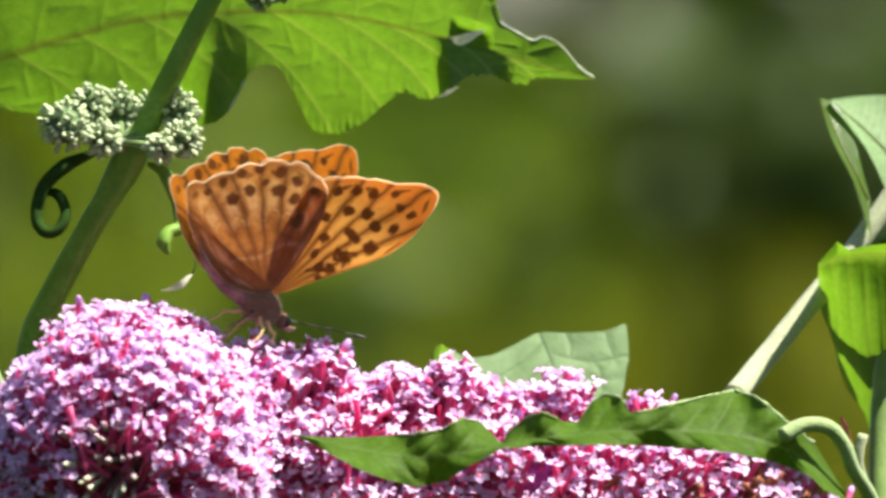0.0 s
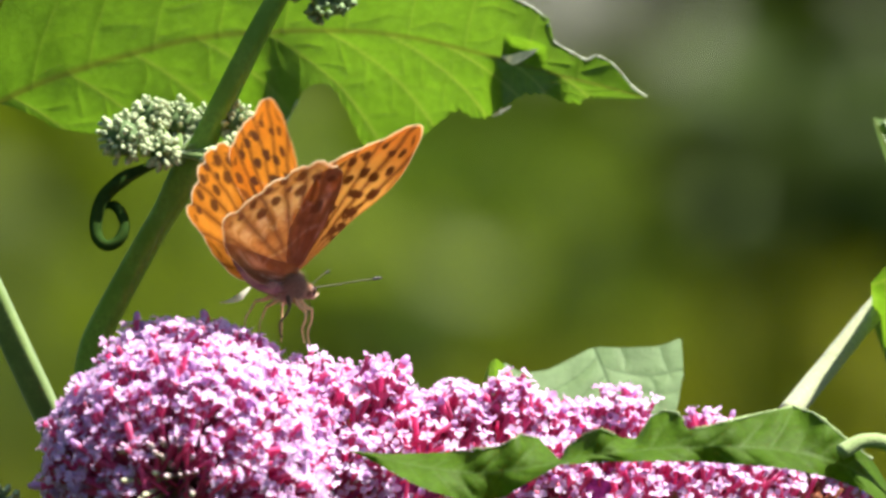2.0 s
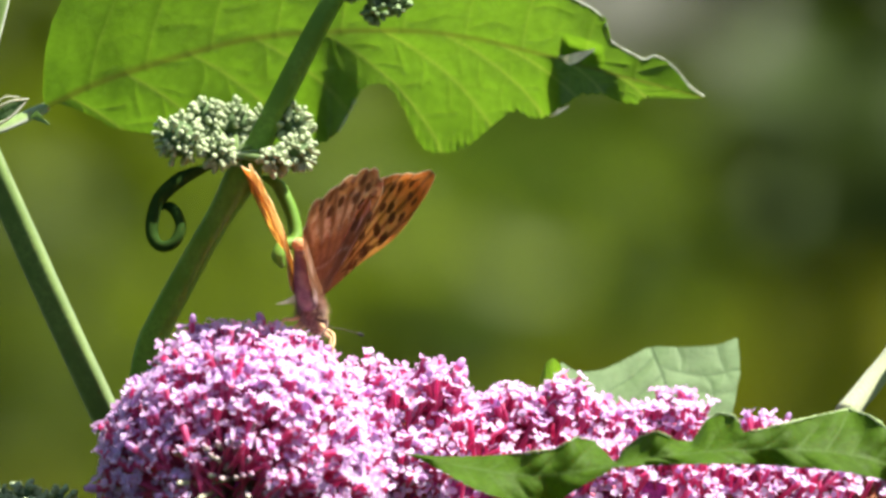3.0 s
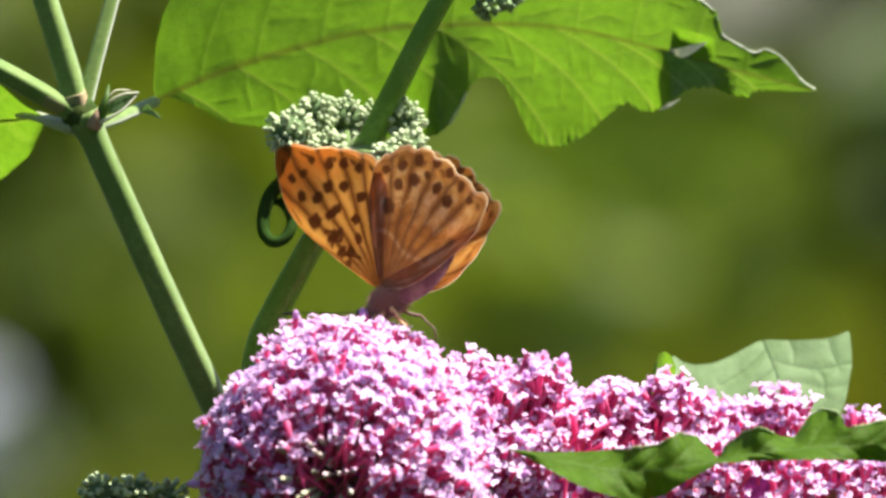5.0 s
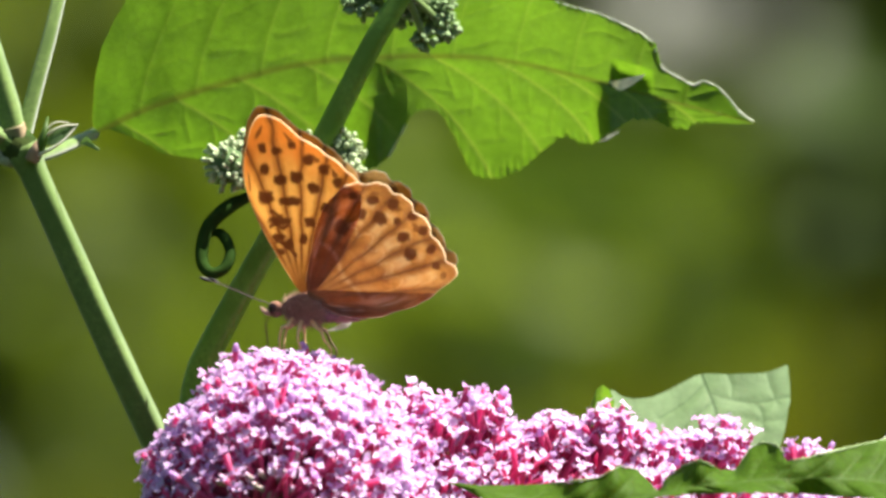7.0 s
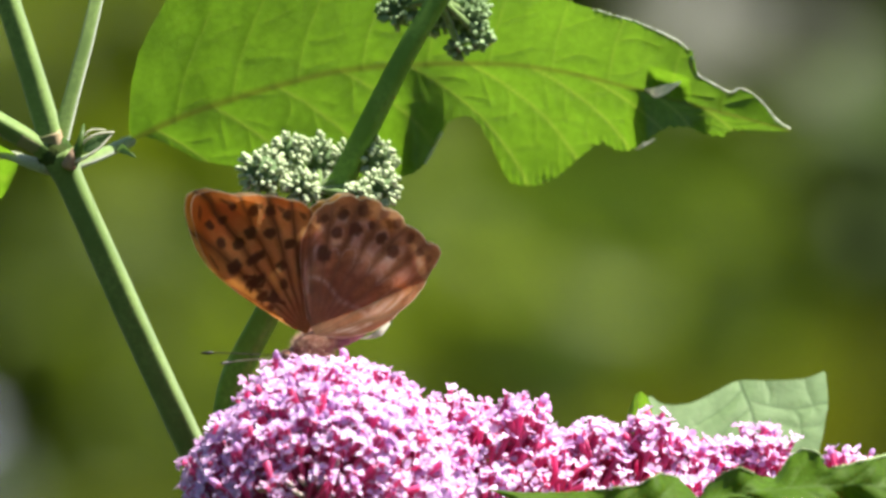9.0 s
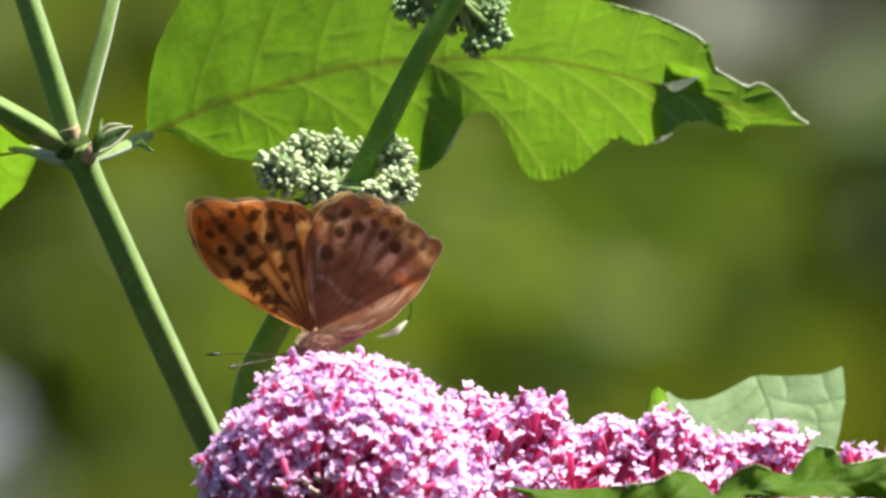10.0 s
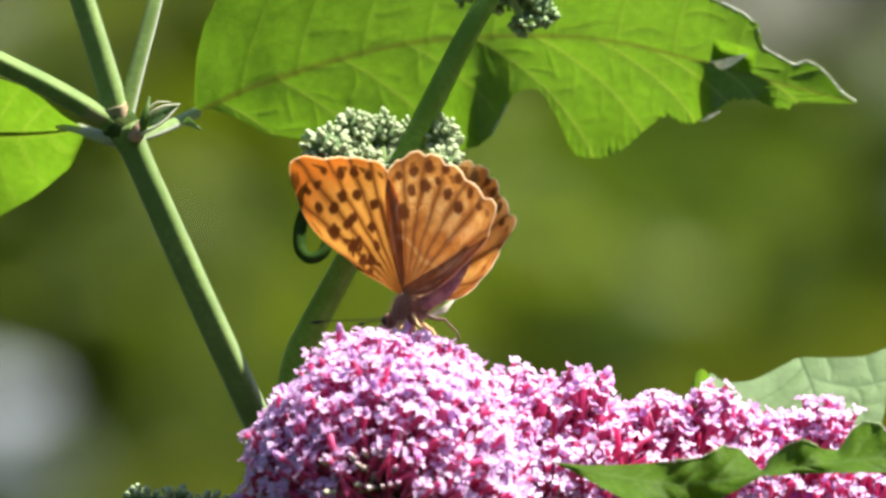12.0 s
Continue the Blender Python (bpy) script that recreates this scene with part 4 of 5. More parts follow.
shoot("stalk", [(1470, 922, 0.040), (1540, 960, 0.042), (1560, 1100, 0.042), (1560, 1400, 0.05)], 1.6, 1.9, STEM, panicle)

# the wavy leaf before the panicle, with its curled stalk and the red bract
FRONT_SPINE = [(512, 768, -0.030), (620, 792, -0.031), (740, 808, -0.032), (830, 800, -0.033), (885, 790, -0.033), (960, 775, -0.032), (1080, 765, -0.031), (1200, 762, -0.029), (1320, 775, -0.026), (1420, 810, -0.023), (1495, 880, -0.02)]
FRONT_UP = [(512, 1), (560, 6), (620, 18), (700, 34), (780, 45), (820, 62), (850, 50), (872, 20), (886, 4), (900, 22), (930, 40), (960, 46), (1000, 24), (1025, 22), (1050, 58), (1070, 68), (1098, 62), (1118, 32), (1150, 36), (1230, 58), (1300, 80), (1340, 76), (1390, 50), (1440, 40), (1495, 6)]
FRONT_LOW = [(512, 1), (560, 10), (640, 38), (730, 54), (790, 46), (850, 18), (886, 4), (930, 12), (1000, 18), (1100, 24), (1200, 32), (1300, 32), (1400, 30), (1460, 24), (1495, 4)]
def front_bend(u, w):
    return (0.006 * w if w > 0 else 0.004 * w) + 0.005 * math.sin(u * 0.031 + 0.7 * math.sin(u * 0.013)) * w + 0.001 * math.sin(u * 0.083) * abs(w)


leaf_blade("leaf", FRONT_SPINE, FRONT_UP, FRONT_LOW, LEAF_DARK, panicle, "dark green leaf with a wavy serrated edge", d_of=front_bend, teeth=(0.3, 44), veins=10, relief=0.0007, rows=220, cols=10, midrib_width=0.0)
shoot("petiole", [(1385, 772, -0.026), (1425, 752, -0.024), (1468, 758, -0.022), (1495, 790, -0.02), (1510, 830, -0.018), (1540, 880, -0.012), (1565, 960, 0.0), (1560, 1100, 0.03), (1560, 1400, 0.05)], 1.35, 1.2, FELT_GREEN, panicle, "curled felted green leaf stalk")
FRONT_LINE = spline(FRONT_SPINE, 240)
FRONT_TOP = [(u, float(np.interp(u, [p.x for p in FRONT_LINE], [p.y for p in FRONT_LINE])) - r) for u, r in FRONT_UP]


def front_edge(u):
    return float(np.interp(u, [p.x for p in FRONT_LINE], [p.z for p in FRONT_LINE])) + front_bend(u, 1.0)


for u0, u1, r in ((1125, 1300, 0.42), (1300, 1440, 0.55), (1025, 1110, 0.35), (895, 985, 0.28), (700, 870, 0.24)):
    leaf_hem(FRONT_TOP, u0, u1, front_edge, r, panicle, FELT_GREEN, "pale felted leaf edge, rim light put into its colour")
leaf_blade("bract", [(1488, 738, -0.012), (1496, 770, -0.012), (1508, 810, -0.012), (1520, 850, -0.012)], [(1488, 1), (1496, 24), (1510, 26), (1520, 6)], [(1488, 1), (1496, 14), (1510, 24), (1520, 6)], REDBUD, panicle, "dark red pointed bract", rows=20, cols=4, teeth=(0, 4), midrib_width=0.0)
shoot("bract_stalk", [(1528, 768, -0.012), (1518, 810, -0.012), (1525, 850, -0.01), (1545, 900, -0.006), (1562, 980, 0.004)], 0.9, 1.4, STEM_PALE, panicle, n=16)


# ---- the butterfly ----
def wing_outline(points):
    """Reach from the wing's root by angle, from the front edge round to the hind edge."""
    pts = np.array([tuple(p) for p in spline([(a, b, 0) for a, b in points], 160)])[:, :2]
    ang = np.unwrap(np.arctan2(pts[:, 1], pts[:, 0]))
    return ang, np.hypot(pts[:, 0], pts[:, 1])


FORE = [(1.4, 2.0), (4.2, 8.0), (7.0, 14.5), (8.7, 21.0), (8.4, 27.0), (6.8, 32.0), (4.7, 34.0), (1.8, 33.0), (-1.3, 30.0), (-5.8, 26.8), (-9.0, 23.8), (-11.4, 21.0), (-12.0, 17.2), (-9.8, 10.6), (-5.6, 4.3), (-2.4, 0.8)]
HIND = [(0.5, 3.0), (-0.6, 9.0), (-2.0, 15.0), (-5.0, 20.3), (-8.8, 22.2), (-12.5, 22.3), (-16.2, 20.6), (-19.6, 17.5), (-22.2, 13.8), (-24.2, 9.9), (-26.4, 6.8), (-26.0, 4.4), (-23.0, 1.6), (-18.6, -0.8), (-14.0, -2.2), (-9.0, -2.8), (-4.0, -2.2)]


FORE_SPOTS = [(-2.8, 25.2, 1.0, 1.0), (-5.5, 23.4, 1.0, 1.0), (-7.8, 20.8, 0.9, 0.9), (-0.1, 28.0, 0.7, 0.7), (2.7, 27.0, 0.9, 0.8), (5.2, 27.6, 0.7, 0.8),
              (-3.5, 19.9, 1.1, 0.9), (-0.5, 21.9, 1.15, 1.15), (2.4, 21.4, 1.05, 1.0), (5.0, 23.6, 0.8, 1.0), (0.9, 17.4, 2.0, 0.85), (5.2, 18.2, 1.3, 1.3),
              (-2.4, 13.4, 0.9, 1.0), (3.0, 13.7, 2.0, 0.8), (-5.6, 16.0, 1.1, 0.9), (3.3, 10.6, 1.3, 0.6), (1.6, 9.2, 0.8, 1.1), (3.4, 7.8, 1.0, 0.6), (-1.0, 10.2, 0.7, 1.0)]
ZIGZAG = [(3.2, 12.7, 0.10, 2.2), (3.1, 9.6, -0.25, 1.5), (1.3, 7.9, 0.5, 1.2), (3.6, 15.0, 0.3, 1.4)]
HIND_SPOTS = [(-8.2, 19.6, 0.8, 0.8), (-11.7, 18.8, 1.0, 1.0), (-15.2, 18.1, 1.05, 1.05), (-18.7, 16.0, 0.9, 0.9), (-9.5, 16.0, 1.0, 1.0), (-12.8, 15.4, 1.2, 1.2), (-15.9, 14.9, 0.7, 0.7),
              (-17.0, 12.0, 1.05, 1.0), (-20.5, 13.2, 0.9, 0.9), (-18.2, 8.9, 1.15, 1.05), (-22.0, 10.0, 0.9, 0.9), (-22.8, 6.8, 0.8, 0.7), (-6.0, 13.4, 1.2, 1.5)]


def wing_marks(fore, x, y, ring, reach, edge_share):
    """How dark, veined, banded, rimmed and pale a wing is at a point; ring: distance to the margin, mm; edge_share: 0 to 1 along the sweep."""
    cells = 11.0
    c = edge_share * cells + 0.12 * noise.noise(Vector((x * 0.3, y * 0.3, 6)))
    near = 0.5 - abs(c % 1 - 0.5)
    from_root = reach - ring
    span = max(1.0, from_root) * 1.5 / cells
    vein = max(0.0, min(1.0, 1.4 - near * span / 0.12)) * (0.85 if from_root > 6 else 0.4) * (1.0 if fore else 0.85)
    fog = max(0.0, 1 - near * span / 0.85) * (0.46 if fore else 0.36)
    wob = 0.30 * noise.noise(Vector((x * 1.1, y * 1.1, 2)))
    blot = noise.noise(Vector((x * 0.55, y * 0.55, 8)))
    grain = noise.noise(Vector((x * 1.9, y * 1.9, 5)))
    spot = 0.0
    for sx, sy, rx, ry in FORE_SPOTS if fore else HIND_SPOTS:
        k = ((abs(x - sx) / (1.2 * rx)) ** 2.6 + (abs(y - sy) / (1.2 * ry)) ** 2.6) ** 0.385 + wob
        spot = max(spot, 1 - step(k, 0.62, 1.12))
    spot *= 0.92 if fore else 0.8
    # the marginal rows: blunt wedges on the veins and lunules between them
    wedge = max(0.0, 1 - near * span / (0.25 + 0.35 * max(0.0, 1.6 - ring))) * step(2.2 - ring, 0, 0.8)
    spot = max(spot, 0.75 * wedge * (1.0 if fore else 0.7))
    across = (c % 1 - 0.5) * span
    lune = ((across / 0.62) ** 2 + ((ring - 2.6 + 0.5 * abs(across)) / 0.62) ** 2) ** 0.5 + wob
    spot = max(spot, (0.70 if fore else 0.5) * (1 - step(lune, 0.6, 1.2)))
    spot = max(spot, fog + 0.13 * max(0.0, grain) + 0.12 * max(0.0, blot))
    inner = 1 - step(abs(c % 1 - 0.5), 0.14, 0.42)
    if fore:
        for sx, sy, slope, length in ZIGZAG:
            k = abs((y - sy) - slope * (x - sx) - 0.35 * math.sin((x - sx) * 2.6)) / 0.5
            spot = max(spot, 0.9 * (1 - step(k, 0.5, 1.2)) * (1 - step(abs(x - sx), length * 0.7, length)))
        # dark dashes along the hind veins, and the dusky tip
        for at_share in (0.555, 0.665, 0.775):
            dash = abs(edge_share - at_share) * from_root * 1.5 / (0.55 if at_share < 0.6 else 0.4)
            spot = max(spot, 0.8 * (1 - step(dash, 0.5, 1.3)) * step(from_root, 9, 11) * (1 - step(from_root, 16, 19)))
        pale = inner * step(from_root, 4, 8) * (1 - 0.75 * step(from_root, 25, 31)) * (1 - step(2.0 - ring, 0, 1.2)) * (0.85 + 0.5 * blot)
        band = 0.85 * step(from_root, 19, 30) + 0.3 * max(0.0, 1 - ring / 6) + 0.18 * max(0.0, -blot)
    else:
        lunule = 10.3 + 0.5 * math.cos(c * 6.283) + 1.2 * blot
        pale = (0.5 + 0.6 * grain) * max(0.0, 1 - abs(ring - lunule) / 0.8) * (edge_share > 0.3)
        pale = max(pale, (0.5 + 0.5 * grain) * max(0.0, 1 - abs(from_root - 9.0 - 1.5 * math.sin(edge_share * 9)) / 0.75) * (0.1 < edge_share < 0.8))
        pale = max(pale, 0.8 * inner * max(0.0, 1 - abs(ring - 4.6 - 0.4 * abs(across)) / 1.3) * (0.8 + blot))
        pale = max(pale, 0.85 * inner * step(ring, 5.8, 7.0) * (1 - step(ring, 8.6, 10.0)) * (0.7 + blot))
        pale *= step(ring, 1.2, 2.6)
        pale = max(pale, 0.95 * max(0.0, min(1.0, (edge_share - 0.95) / 0.02)))
        pale = max(pale, 0.8 * max(0.0, 1 - abs(edge_share - 0.945) * from_root * 1.5 / 0.6) * step(from_root, 5, 9))
        band = 0.9 * step(edge_share, 0.80, 0.86) * (1 - step(edge_share, 0.93, 0.945)) + 0.5 * (1 - step(ring, 1.0, 2.6)) + 0.25 * max(0.0, blot) + (0.40 + 0.4 * blot) * step(ring, 9.0, 13.0)
    # the cream fringe, with the backlit outline painted in as well
    rim = (1 - step(ring, 0.12, 0.30)) * (0.7 + 0.3 * inner)
    return min(1.0, spot), vein, min(1.0, band), rim, max(0.0, min(1.0, pale))


MARKS = {True: [], False: []}


def wing_mesh(name, outline, fore, side, material_under):
    ang, rad = wing_outline(outline)
    rays, rings = 210, 120
    verts, marks = [], []
    a0, a1 = ang[0], ang[-1]
    order = np.argsort(ang)
    for sheet in (0, 1):
        for i in range(rays + 1):
            f = i / rays
            th = a0 + (a1 - a0) * f
            reach = float(np.interp(th, ang[order], rad[order]))
            outer = 0.12 < f < 0.86
            if outer:
                reach -= (0.25 if fore else 0.75) * math.cos(f * math.pi * 11) ** 4 + (0.12 if fore else 0.25) * noise.noise(Vector((f * 46, 3, 1)))
            # tip of the reach near the front edge counts as edge, not margin
            for j in range(rings + 1):
                q = (j / rings) ** 0.85
                r = reach * q
                x, y = r * math.cos(th), r * math.sin(th)
                ring = (1 - q) * reach
                if sheet == 0 and not MARKS[fore]:
                    marks.append(wing_marks(fore, x, y, ring, reach, f))
                camber = -1.6 * (y / 34) ** 2 + 0.35 * math.sin(f * 26) * q * q * 0.5 + 0.9 * noise.noise(Vector((x * 0.09, y * 0.09, 4 if fore else 9)))* q
                if not fore and y < 1.5:
                    camber -= 0.55 * (1.5 - y)
                z = (0.35 if fore else -0.15) + camber * (1.0 if fore else 0.9) + (0.06 if sheet == 0 else -0.06)
                verts.append((x * MM, side * y * MM, z * MM))
    faces, mats = [], []
    w = rings + 1
    count = (rays + 1) * w
    for sheet in (0, 1):
        for i in range(rays):
            for j in range(rings):
                k = sheet * count + i * w + j
                face = (k, k + 1, k + w + 1, k + w)
                faces.append(face if (sheet == 0) == (side > 0) else face[::-1])
                mats.append(sheet)
    mesh = bpy.data.meshes.new(name)
    mesh.from_pydata(verts, [], faces)
    MARKS[fore] = MARKS[fore] or marks
    table = np.array(MARKS[fore] * 2)
    for col, key in enumerate(("spot", "vein", "band", "rim", "pale")):
        mesh.attributes.new(key, "FLOAT", "POINT").data.foreach_set("value", table[:, col].astype(np.float32))
    for m in (WING_TOP, material_under):
        mesh.materials.append(m)
    mesh.polygons.foreach_set("material_index", mats)
    return smooth(mesh)


butterfly = empty("butterfly", Matrix(), None, "orange-brown black-spotted butterfly feeding on the flowers", category="butterfly")


def mm(*p):
    return Vector(p) * MM


def butterfly_body():
    bm = bmesh.new()
    add_ball(bm, mm(0.3, 0, -1.2), (4.6 * MM, 2.6 * MM, 2.9 * MM), seg=22, rings=16, rough=0.05)
    thorax = part("thorax", bm, FUR, butterfly, "brown furry thorax")
    rng = random.Random(8)
    verts, faces = [], []
    for k in range(900):
        z = 1 - 2 * (k + 0.5) / 900
        a = k * 2.39996
        n = Vector((z, math.cos(a) * (1 - z * z) ** 0.5, math.sin(a) * (1 - z * z) ** 0.5))
        p = mm(0.3 + 4.5 * n.x, 2.55 * n.y, -1.2 + 2.85 * n.z)
        way = (n + Vector((-0.7, rng.gauss(0, 0.3), rng.gauss(-0.2, 0.3)))).normalized()
        tip = p + way * rng.uniform(0.7, 1.6) * MM
        s = way.orthogonal().normalized() * 0.07 * MM
        i = len(verts)
        verts += [p - s, p + s, p + s.cross(way), tip]
        faces += [(i, i + 1, i + 3), (i + 1, i + 2, i + 3), (i + 2, i, i + 3)]
    mesh = bpy.data.meshes.new("fur")
    mesh.from_pydata(verts, [], faces)
    mesh.materials.append(FUR_PALE)
    link_mesh("fur", mesh, thorax, "pale brown hairs", kind="stuff")
    bm = bmesh.new()
    n = 26
    line = [mm(-2.5 - 14.3 * i / n, 0, -1.5 - 0.7 * math.sin(math.pi * i / n) + 4.2 * (i / n) ** 2) for i in range(n + 1)]
    radii = [MM * (1.95 * (1 - 0.55 * (i / n) ** 2.2) * (0.94 + 0.06 * math.cos(i * 2.4))) for i in range(n)] + [0.7 * MM]
    add_tube(bm, line, radii, 16)
    abdomen = part("abdomen", bm, ABDOMEN, butterfly, "mauve-brown segmented abdomen")
    bm = bmesh.new()
    add_ball(bm, mm(-16.9, 0, 2.6), (1.2 * MM, 1.25 * MM, 1.25 * MM), seg=12, rings=8, rough=0.15)
    part("abdomen_tip", bm, ABDOMEN_TIP, abdomen, "orange tufted abdomen tip")
    bm = bmesh.new()
    add_ball(bm, mm(5.9, 0, -1.5), (1.5 * MM, 1.6 * MM, 1.5 * MM), seg=16, rings=10, rough=0.05)
    head = part("head", bm, FUR, butterfly)
    for s in (-1, 1):
        bm = bmesh.new()
        add_ball(bm, mm(6.3, s * 1.15, -1.3), (0.85 * MM, 0.6 * MM, 0.95 * MM), seg=14, rings=10)
        part("eye", bm, EYE, head, "dark compound eye")
        bm = bmesh.new()
        add_tube(bm, spline([mm(6.6, s * 0.4, -2.2), mm(7.6, s * 0.6, -2.0), mm(8.6, s * 0.7, -1.2)], 8), [0.35 * MM, 0.45 * MM, 0.5 * MM, 0.5 * MM, 0.45 * MM, 0.4 * MM, 0.35 * MM, 0.25 * MM, 0.1 * MM], 8, wobble=0.3)
        part("palp", bm, FUR_PALE, head, "pale hairy palp")
        line = spline([mm(6.9, s * 0.6, -0.6), mm(10.5, s * 2.2, 0.6), mm(14.0, s * 4.0, 2.0), mm(17.8, s * 5.6, 3.3)], 24)
        feeler = part("antenna", tube(line, 0.10 * MM, 7), ANTENNA, butterfly, "thin straight antenna")
        club = spline([line[-3], line[-1], line[-1] + (line[-1] - line[-3]) * 1.3], 8)
        part("club", tube(club, [0.12 * MM, 0.18 * MM, 0.26 * MM, 0.32 * MM, 0.34 * MM, 0.32 * MM, 0.27 * MM, 0.2 * MM, 0.08 * MM], 8), CLUB, feeler, "dark club of the antenna")
    line = spline([mm(6.9, 0, -2.6), mm(7.6, 0, -4.2), mm(7.2, 0.1, -6.6), mm(7.0, 0.2, -9.0)], 14)
    part("proboscis", tube(line, 0.14 * MM, 6), LEG_DARK, head, "thin dark uncoiled proboscis")
    for s in (-1, 1):
        for k, (x0, x1, x2, mat, tag) in enumerate(((2.6, 4.2, 4.6, LEG, "pale tan jointed leg"), (-0.6, -2.8, -4.8, LEG_DARK, "dark brown jointed leg"), (1.0, 1.2, 0.6, LEG, "pale tan jointed leg"))):
            shade, words = (LEG, "pale tan jointed leg") if s > 0 else (mat, tag)
            knee = mm(x1, s * (3.4 + 0.5 * k), -4.6 - 0.4 * k)
            ankle = mm(x2, s * (3.0 + 0.9 * k), -8.6)
            foot = mm(x2 + 0.9, s * (3.2 + 1.0 * k), -11.0)
            line = spline([mm(x0, s * 1.2, -3.0), mm((x0 + x1) / 2, s * 2.6, -4.4), knee], 8)
            femur = part("leg", tube(line, taper(0.42 * MM, 0.30 * MM, 8), 8), shade, butterfly, words)
            part("shin", tube(spline([knee, (knee + ankle) / 2 + mm(0.2, s * 0.2, 0), ankle, foot], 12), taper(0.26 * MM, 0.14 * MM, 12), 7), shade, femur)


butterfly_body()
WINGS = {}
for s in (1, -1):
    WINGS["fore", s] = link_mesh("forewing", wing_mesh("forewing", FORE, True, s, WING_FORE), butterfly, "orange forewing with black spots and veins")
    WINGS["hind", s] = link_mesh("hindwing", wing_mesh("hindwing", HIND, False, s, WING_HIND), butterfly, "scalloped brown-orange hindwing with dark spots and pale bands")

# seconds; place of the thorax in mm to the right and up of the first view's middle; heading, nose down, lean; wing lift near and far, forewing swing (degrees)
FLIGHT = [
    (0.0, -32.1, -8.5, 33, 31, 7, 69, 75, 11), (0.5, -30.9, -8.1, 30, 30, 6, 81, 86, 10), (1.0, -33.1, -3.6, 39, 15, 5, 69, 74, 7),
    (1.3, -35.0, -6.5, 38, 24, 4, 73, 76, 9), (1.5, -35.1, -6.2, 37, 26, 5, 68, 73, 7), (1.8, -34.2, -6.2, 38, 27, 6, 72, 77, 7),
    (2.0, -36.9, -1.7, 53, 9, 6, 61, 66, 0), (2.2, -39.8, -1.6, 57, 12, 4, 44, 43, 0), (2.3, -38.9, -1.7, 57, 13, 5, 57, 54, -1),
    (2.5, -40.3, -4.0, 59, 20, 3, 65, 62, -2), (2.6, -38.9, -5.0, 65, 26, 2, 57, 58, 6), (2.7, -40.3, -6.3, 69, 29, 0, 59, 59, 3),
    (3.5, -43.8, -5.1, 106, 24, 5, 66, 66, 6), (4.3, -47.6, -3.9, 147, 19, 7, 84, 84, 10), (4.5, -48.5, -5.5, 143, 25, 9, 89, 87, 10),
    (5.0, -48.8, -5.7, 146, 24, 8, 88, 86, 11), (5.2, -47.2, -2.8, 149, 7, 5, 85, 84, 8), (5.5, -46.0, -1.9, 149, 4, 4, 83, 85, 5),
    (6.0, -47.5, -4.2, 156, 16, 7, 88, 88, 8), (6.3, -50.9, -5.4, 157, 16, 8, 87, 87, 9), (6.5, -48.8, -2.0, 161, -2, 6, 76, 78, 7),
    (7.0, -52.1, -1.5, 174, -2, 1, 70, 94, 3), (7.5, -52.3, -1.8, 174, -1, 1, 72, 95, 2), (7.7, -52.1, -1.7, 175, -1, 1, 68, 95, 2),
    (9.3, -58.9, -7.0, 197, 24, -10, 88, 96, 15), (9.5, -59.3, -6.1, 196, 23, -9, 86, 95, 16), (9.7, -59.0, -6.6, 197, 22, -7, 89, 95, 15),
    (10.0, -59.9, -7.2, 196, 24, -12, 86, 96, 14), (10.3, -58.2, -6.9, 198, 22, -3, 91, 94, 13), (10.5, -57.2, -5.7, 160, 16, 5, 82, 80, 13),
    (10.8, -60.4, -7.2, 197, 25, -6, 90, 95, 13), (11.0, -63.8, -7.1, 199, 24, -15, 82, 98, 22), (11.2, -62.6, -6.7, 197, 24, -12, 80, 94, 20),
    (11.3, -56.0, -4.9, 152, 16, 4, 71, 76, 10), (11.5, -54.1, -3.5, 146, 17, 2, 72, 76, 8), (11.7, -52.2, -4.0, 140, 19, 10, 44, 42, 13),
    (11.8, -51.5, -4.2, 138, 25, 8, 55, 52, 13), (12.0, -52.0, -4.6, 138, 24, 2, 86, 84, 14)]
# seconds, and the sway in the breeze to the right and up, in tenths of a millimetre: the panicle, the budded shoot, the pale leaf
SWAY = [(0.0, 0, 0), (0.5, 9, 6), (1.0, 13, 6), (1.5, 7, 0), (2.0, 9, 5), (2.5, 4, 4), (2.7, 6, 0), (4.3, 2, 2), (4.5, -3, 0), (5.0, -8, -4), (5.5, -1, -5), (6.0, -8, -6),
        (6.5, -3, -6), (7.0, -6, -6), (7.5, 4, -5), (9.5, 0, -6), (10.0, -2, -10), (10.5, -5, -8), (11.0, -4, -8), (11.5, -5, -7), (12.0, -3, -6)]
SHOOT_SWAY = [(0.0, 0, 0), (0.5, 11, 4), (1.0, 10, 6), (1.5, 5, 5), (2.0, 10, 12), (2.5, 4, 10), (2.7, 5, 10), (4.3, 14, 9), (4.5, 12, 7), (5.0, 8, 6), (5.5, 12, 5), (6.0, 6, 5),
              (6.5, 6, 6), (7.0, 7, 8), (7.5, 7, 8), (9.5, 2, 4), (10.0, 1, 0), (10.5, -5, -2), (11.0, -1, 0), (11.5, 2, 0), (12.0, 0, -2)]
PALE_SWAY = [(0.0, 0, 0), (0.5, -1, 6), (1.0, 2, 3), (1.5, 2, 4), (2.0, 3, 8), (2.5, 1, 9), (4.5, 4, 8), (5.0, 3, 9), (5.5, 4, 9), (6.0, 2, 11),
             (6.5, -1, 8), (7.0, 2, 6), (7.5, 3, 8), (9.5, 5, 7), (10.0, 3, 6), (10.5, 1, 5), (11.0, 1, 4), (11.5, -2, 0), (12.0, -3, -1)]

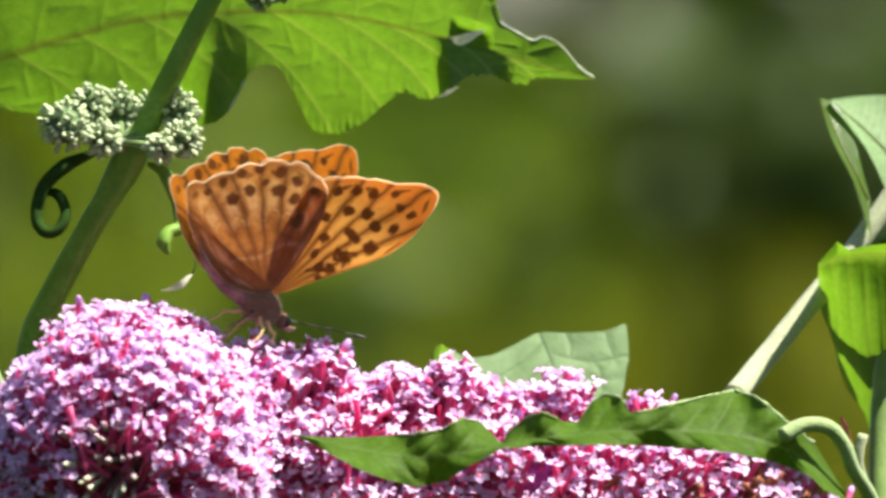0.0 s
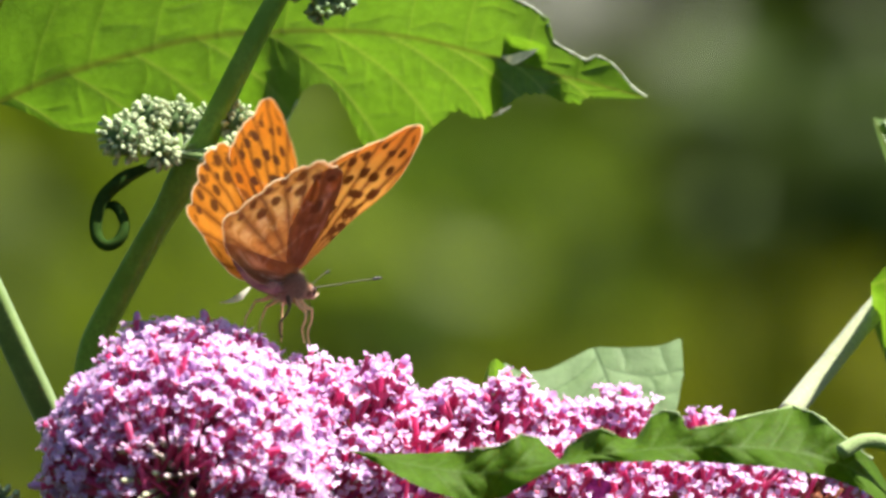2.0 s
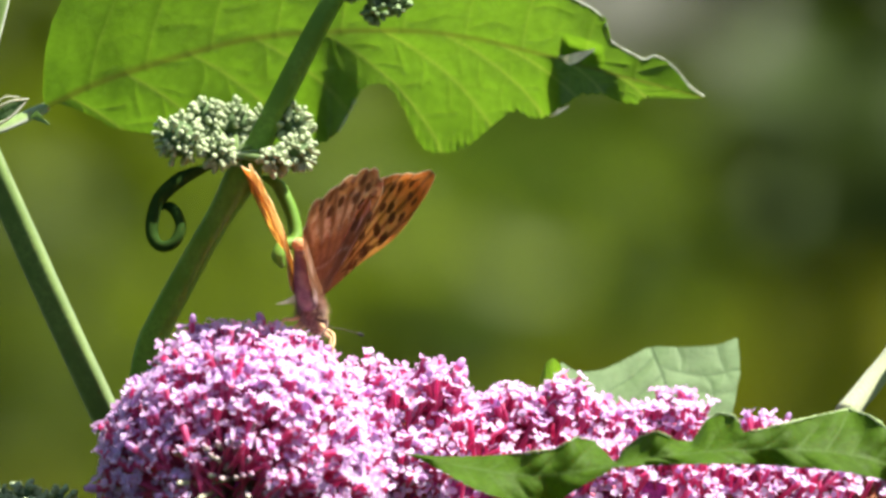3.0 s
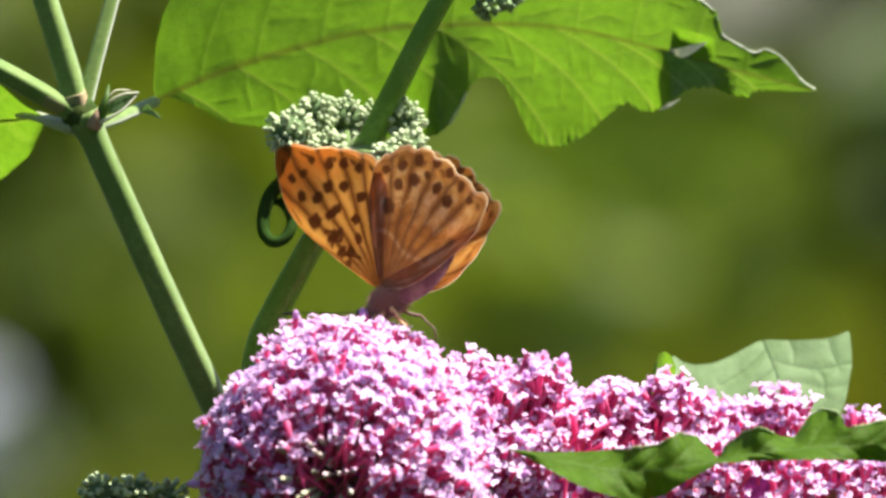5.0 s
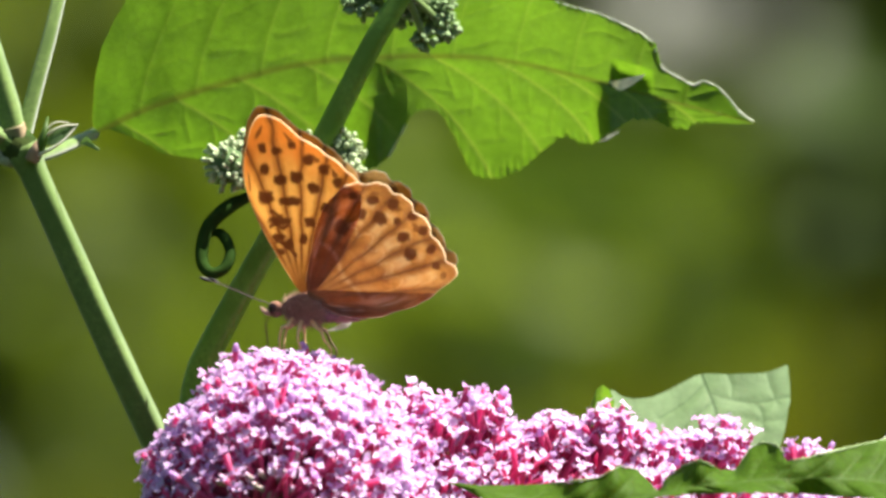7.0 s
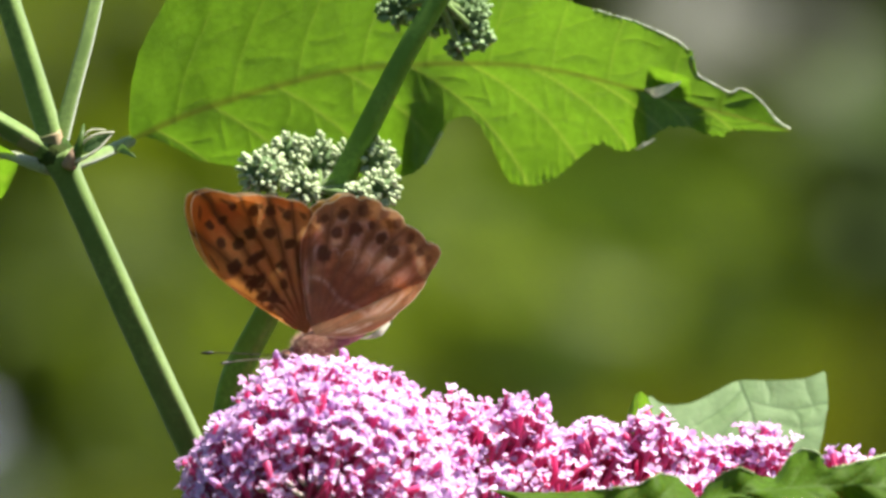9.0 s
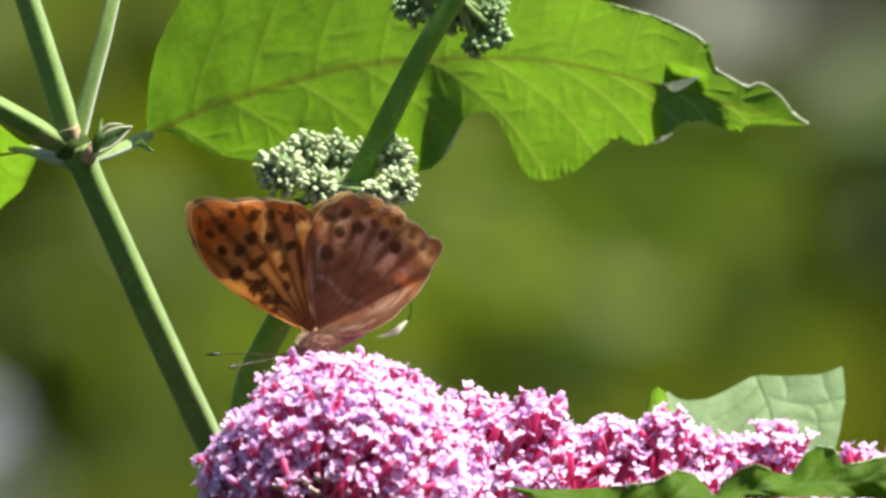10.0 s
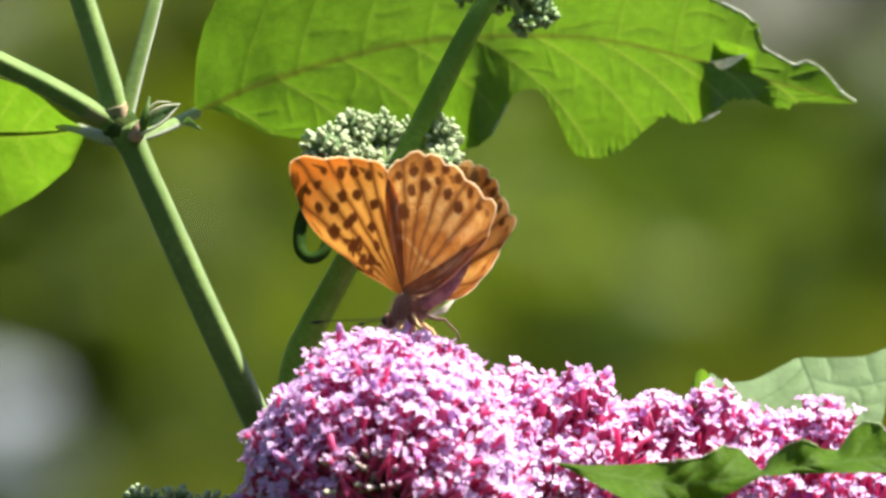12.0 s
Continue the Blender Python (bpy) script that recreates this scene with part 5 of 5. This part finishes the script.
# seconds, and how far the far wings are spread, in degrees: forewing forward, hindwing back, both less lifted
SPREAD = [(0.0, 0), (3.5, 0), (4.3, 2), (5.0, 3), (5.5, 7), (6.0, 5), (6.5, 6), (7.0, 0), (10.3, 0), (10.5, 2), (10.8, 0), (11.2, 0), (11.3, 5), (11.5, 6), (11.7, 3), (12.0, 8)]

# seconds, and how far the far forewing is held back behind the near one, in degrees
HELD = [(0.0, 10), (0.5, 10), (0.9, 2), (1.3, 0), (12.0, 0)]
# seconds, and how far both far wings are turned forward to close up behind the near ones, in degrees
CLOSED = [(0.0, 0), (6.5, 0), (7.0, 4), (7.7, 4), (9.0, 0), (12.0, 0)]
# seconds, and how far the hindwings are drawn forward, in degrees
DRAWN = [(0.0, 5), (0.5, 5), (1.0, 6), (1.5, 5), (2.0, 3), (2.3, 1), (2.5, 0), (12.0, 0)]


def motions():
    for rows, swung in ((SWAY, [panicle]), (SHOOT_SWAY, BUDDED_SHOOT), (PALE_SWAY, PALE_LEAF)):
        for ob in swung:
            walk(ob, [(t, pose(x * 1e-4, 0, z * 1e-4)) for t, x, z in rows])
    walk(butterfly, [(t, pose(x * MM, 0, 1.4 + z * MM, lean, nose, turn)) for t, x, z, turn, nose, lean, near, far, swing in FLIGHT])
    for s in (1, -1):
        root = Matrix.Translation((0, s * 1.0 * MM, 0.8 * MM))
        hind, fore = [], []
        for t, x, z, turn, nose, lean, near, far, swing in FLIGHT:
            is_far = (s < 0) != (t < 3.4)
            wide, held, closed = (lerp_table(SPREAD, t), lerp_table(HELD, t), lerp_table(CLOSED, t)) if is_far else (0, 0, 0)
            lift = root @ pose(0, 0, 0, s * (far - 1.2 * wide if is_far else near))
            hind.append((t, lift @ pose(0, 0, 0, 0, 0, -s * (lerp_table(DRAWN, t) - 0.9 * wide + closed))))
            fore.append((t, lift @ Matrix.Translation((1.3 * MM, s * 0.6 * MM, 0)) @ pose(0, 0, 0, 0, 0, -s * (swing + wide - held + closed))))
        walk(WINGS["hind", s], hind)
        walk(WINGS["fore", s], fore)


motions()
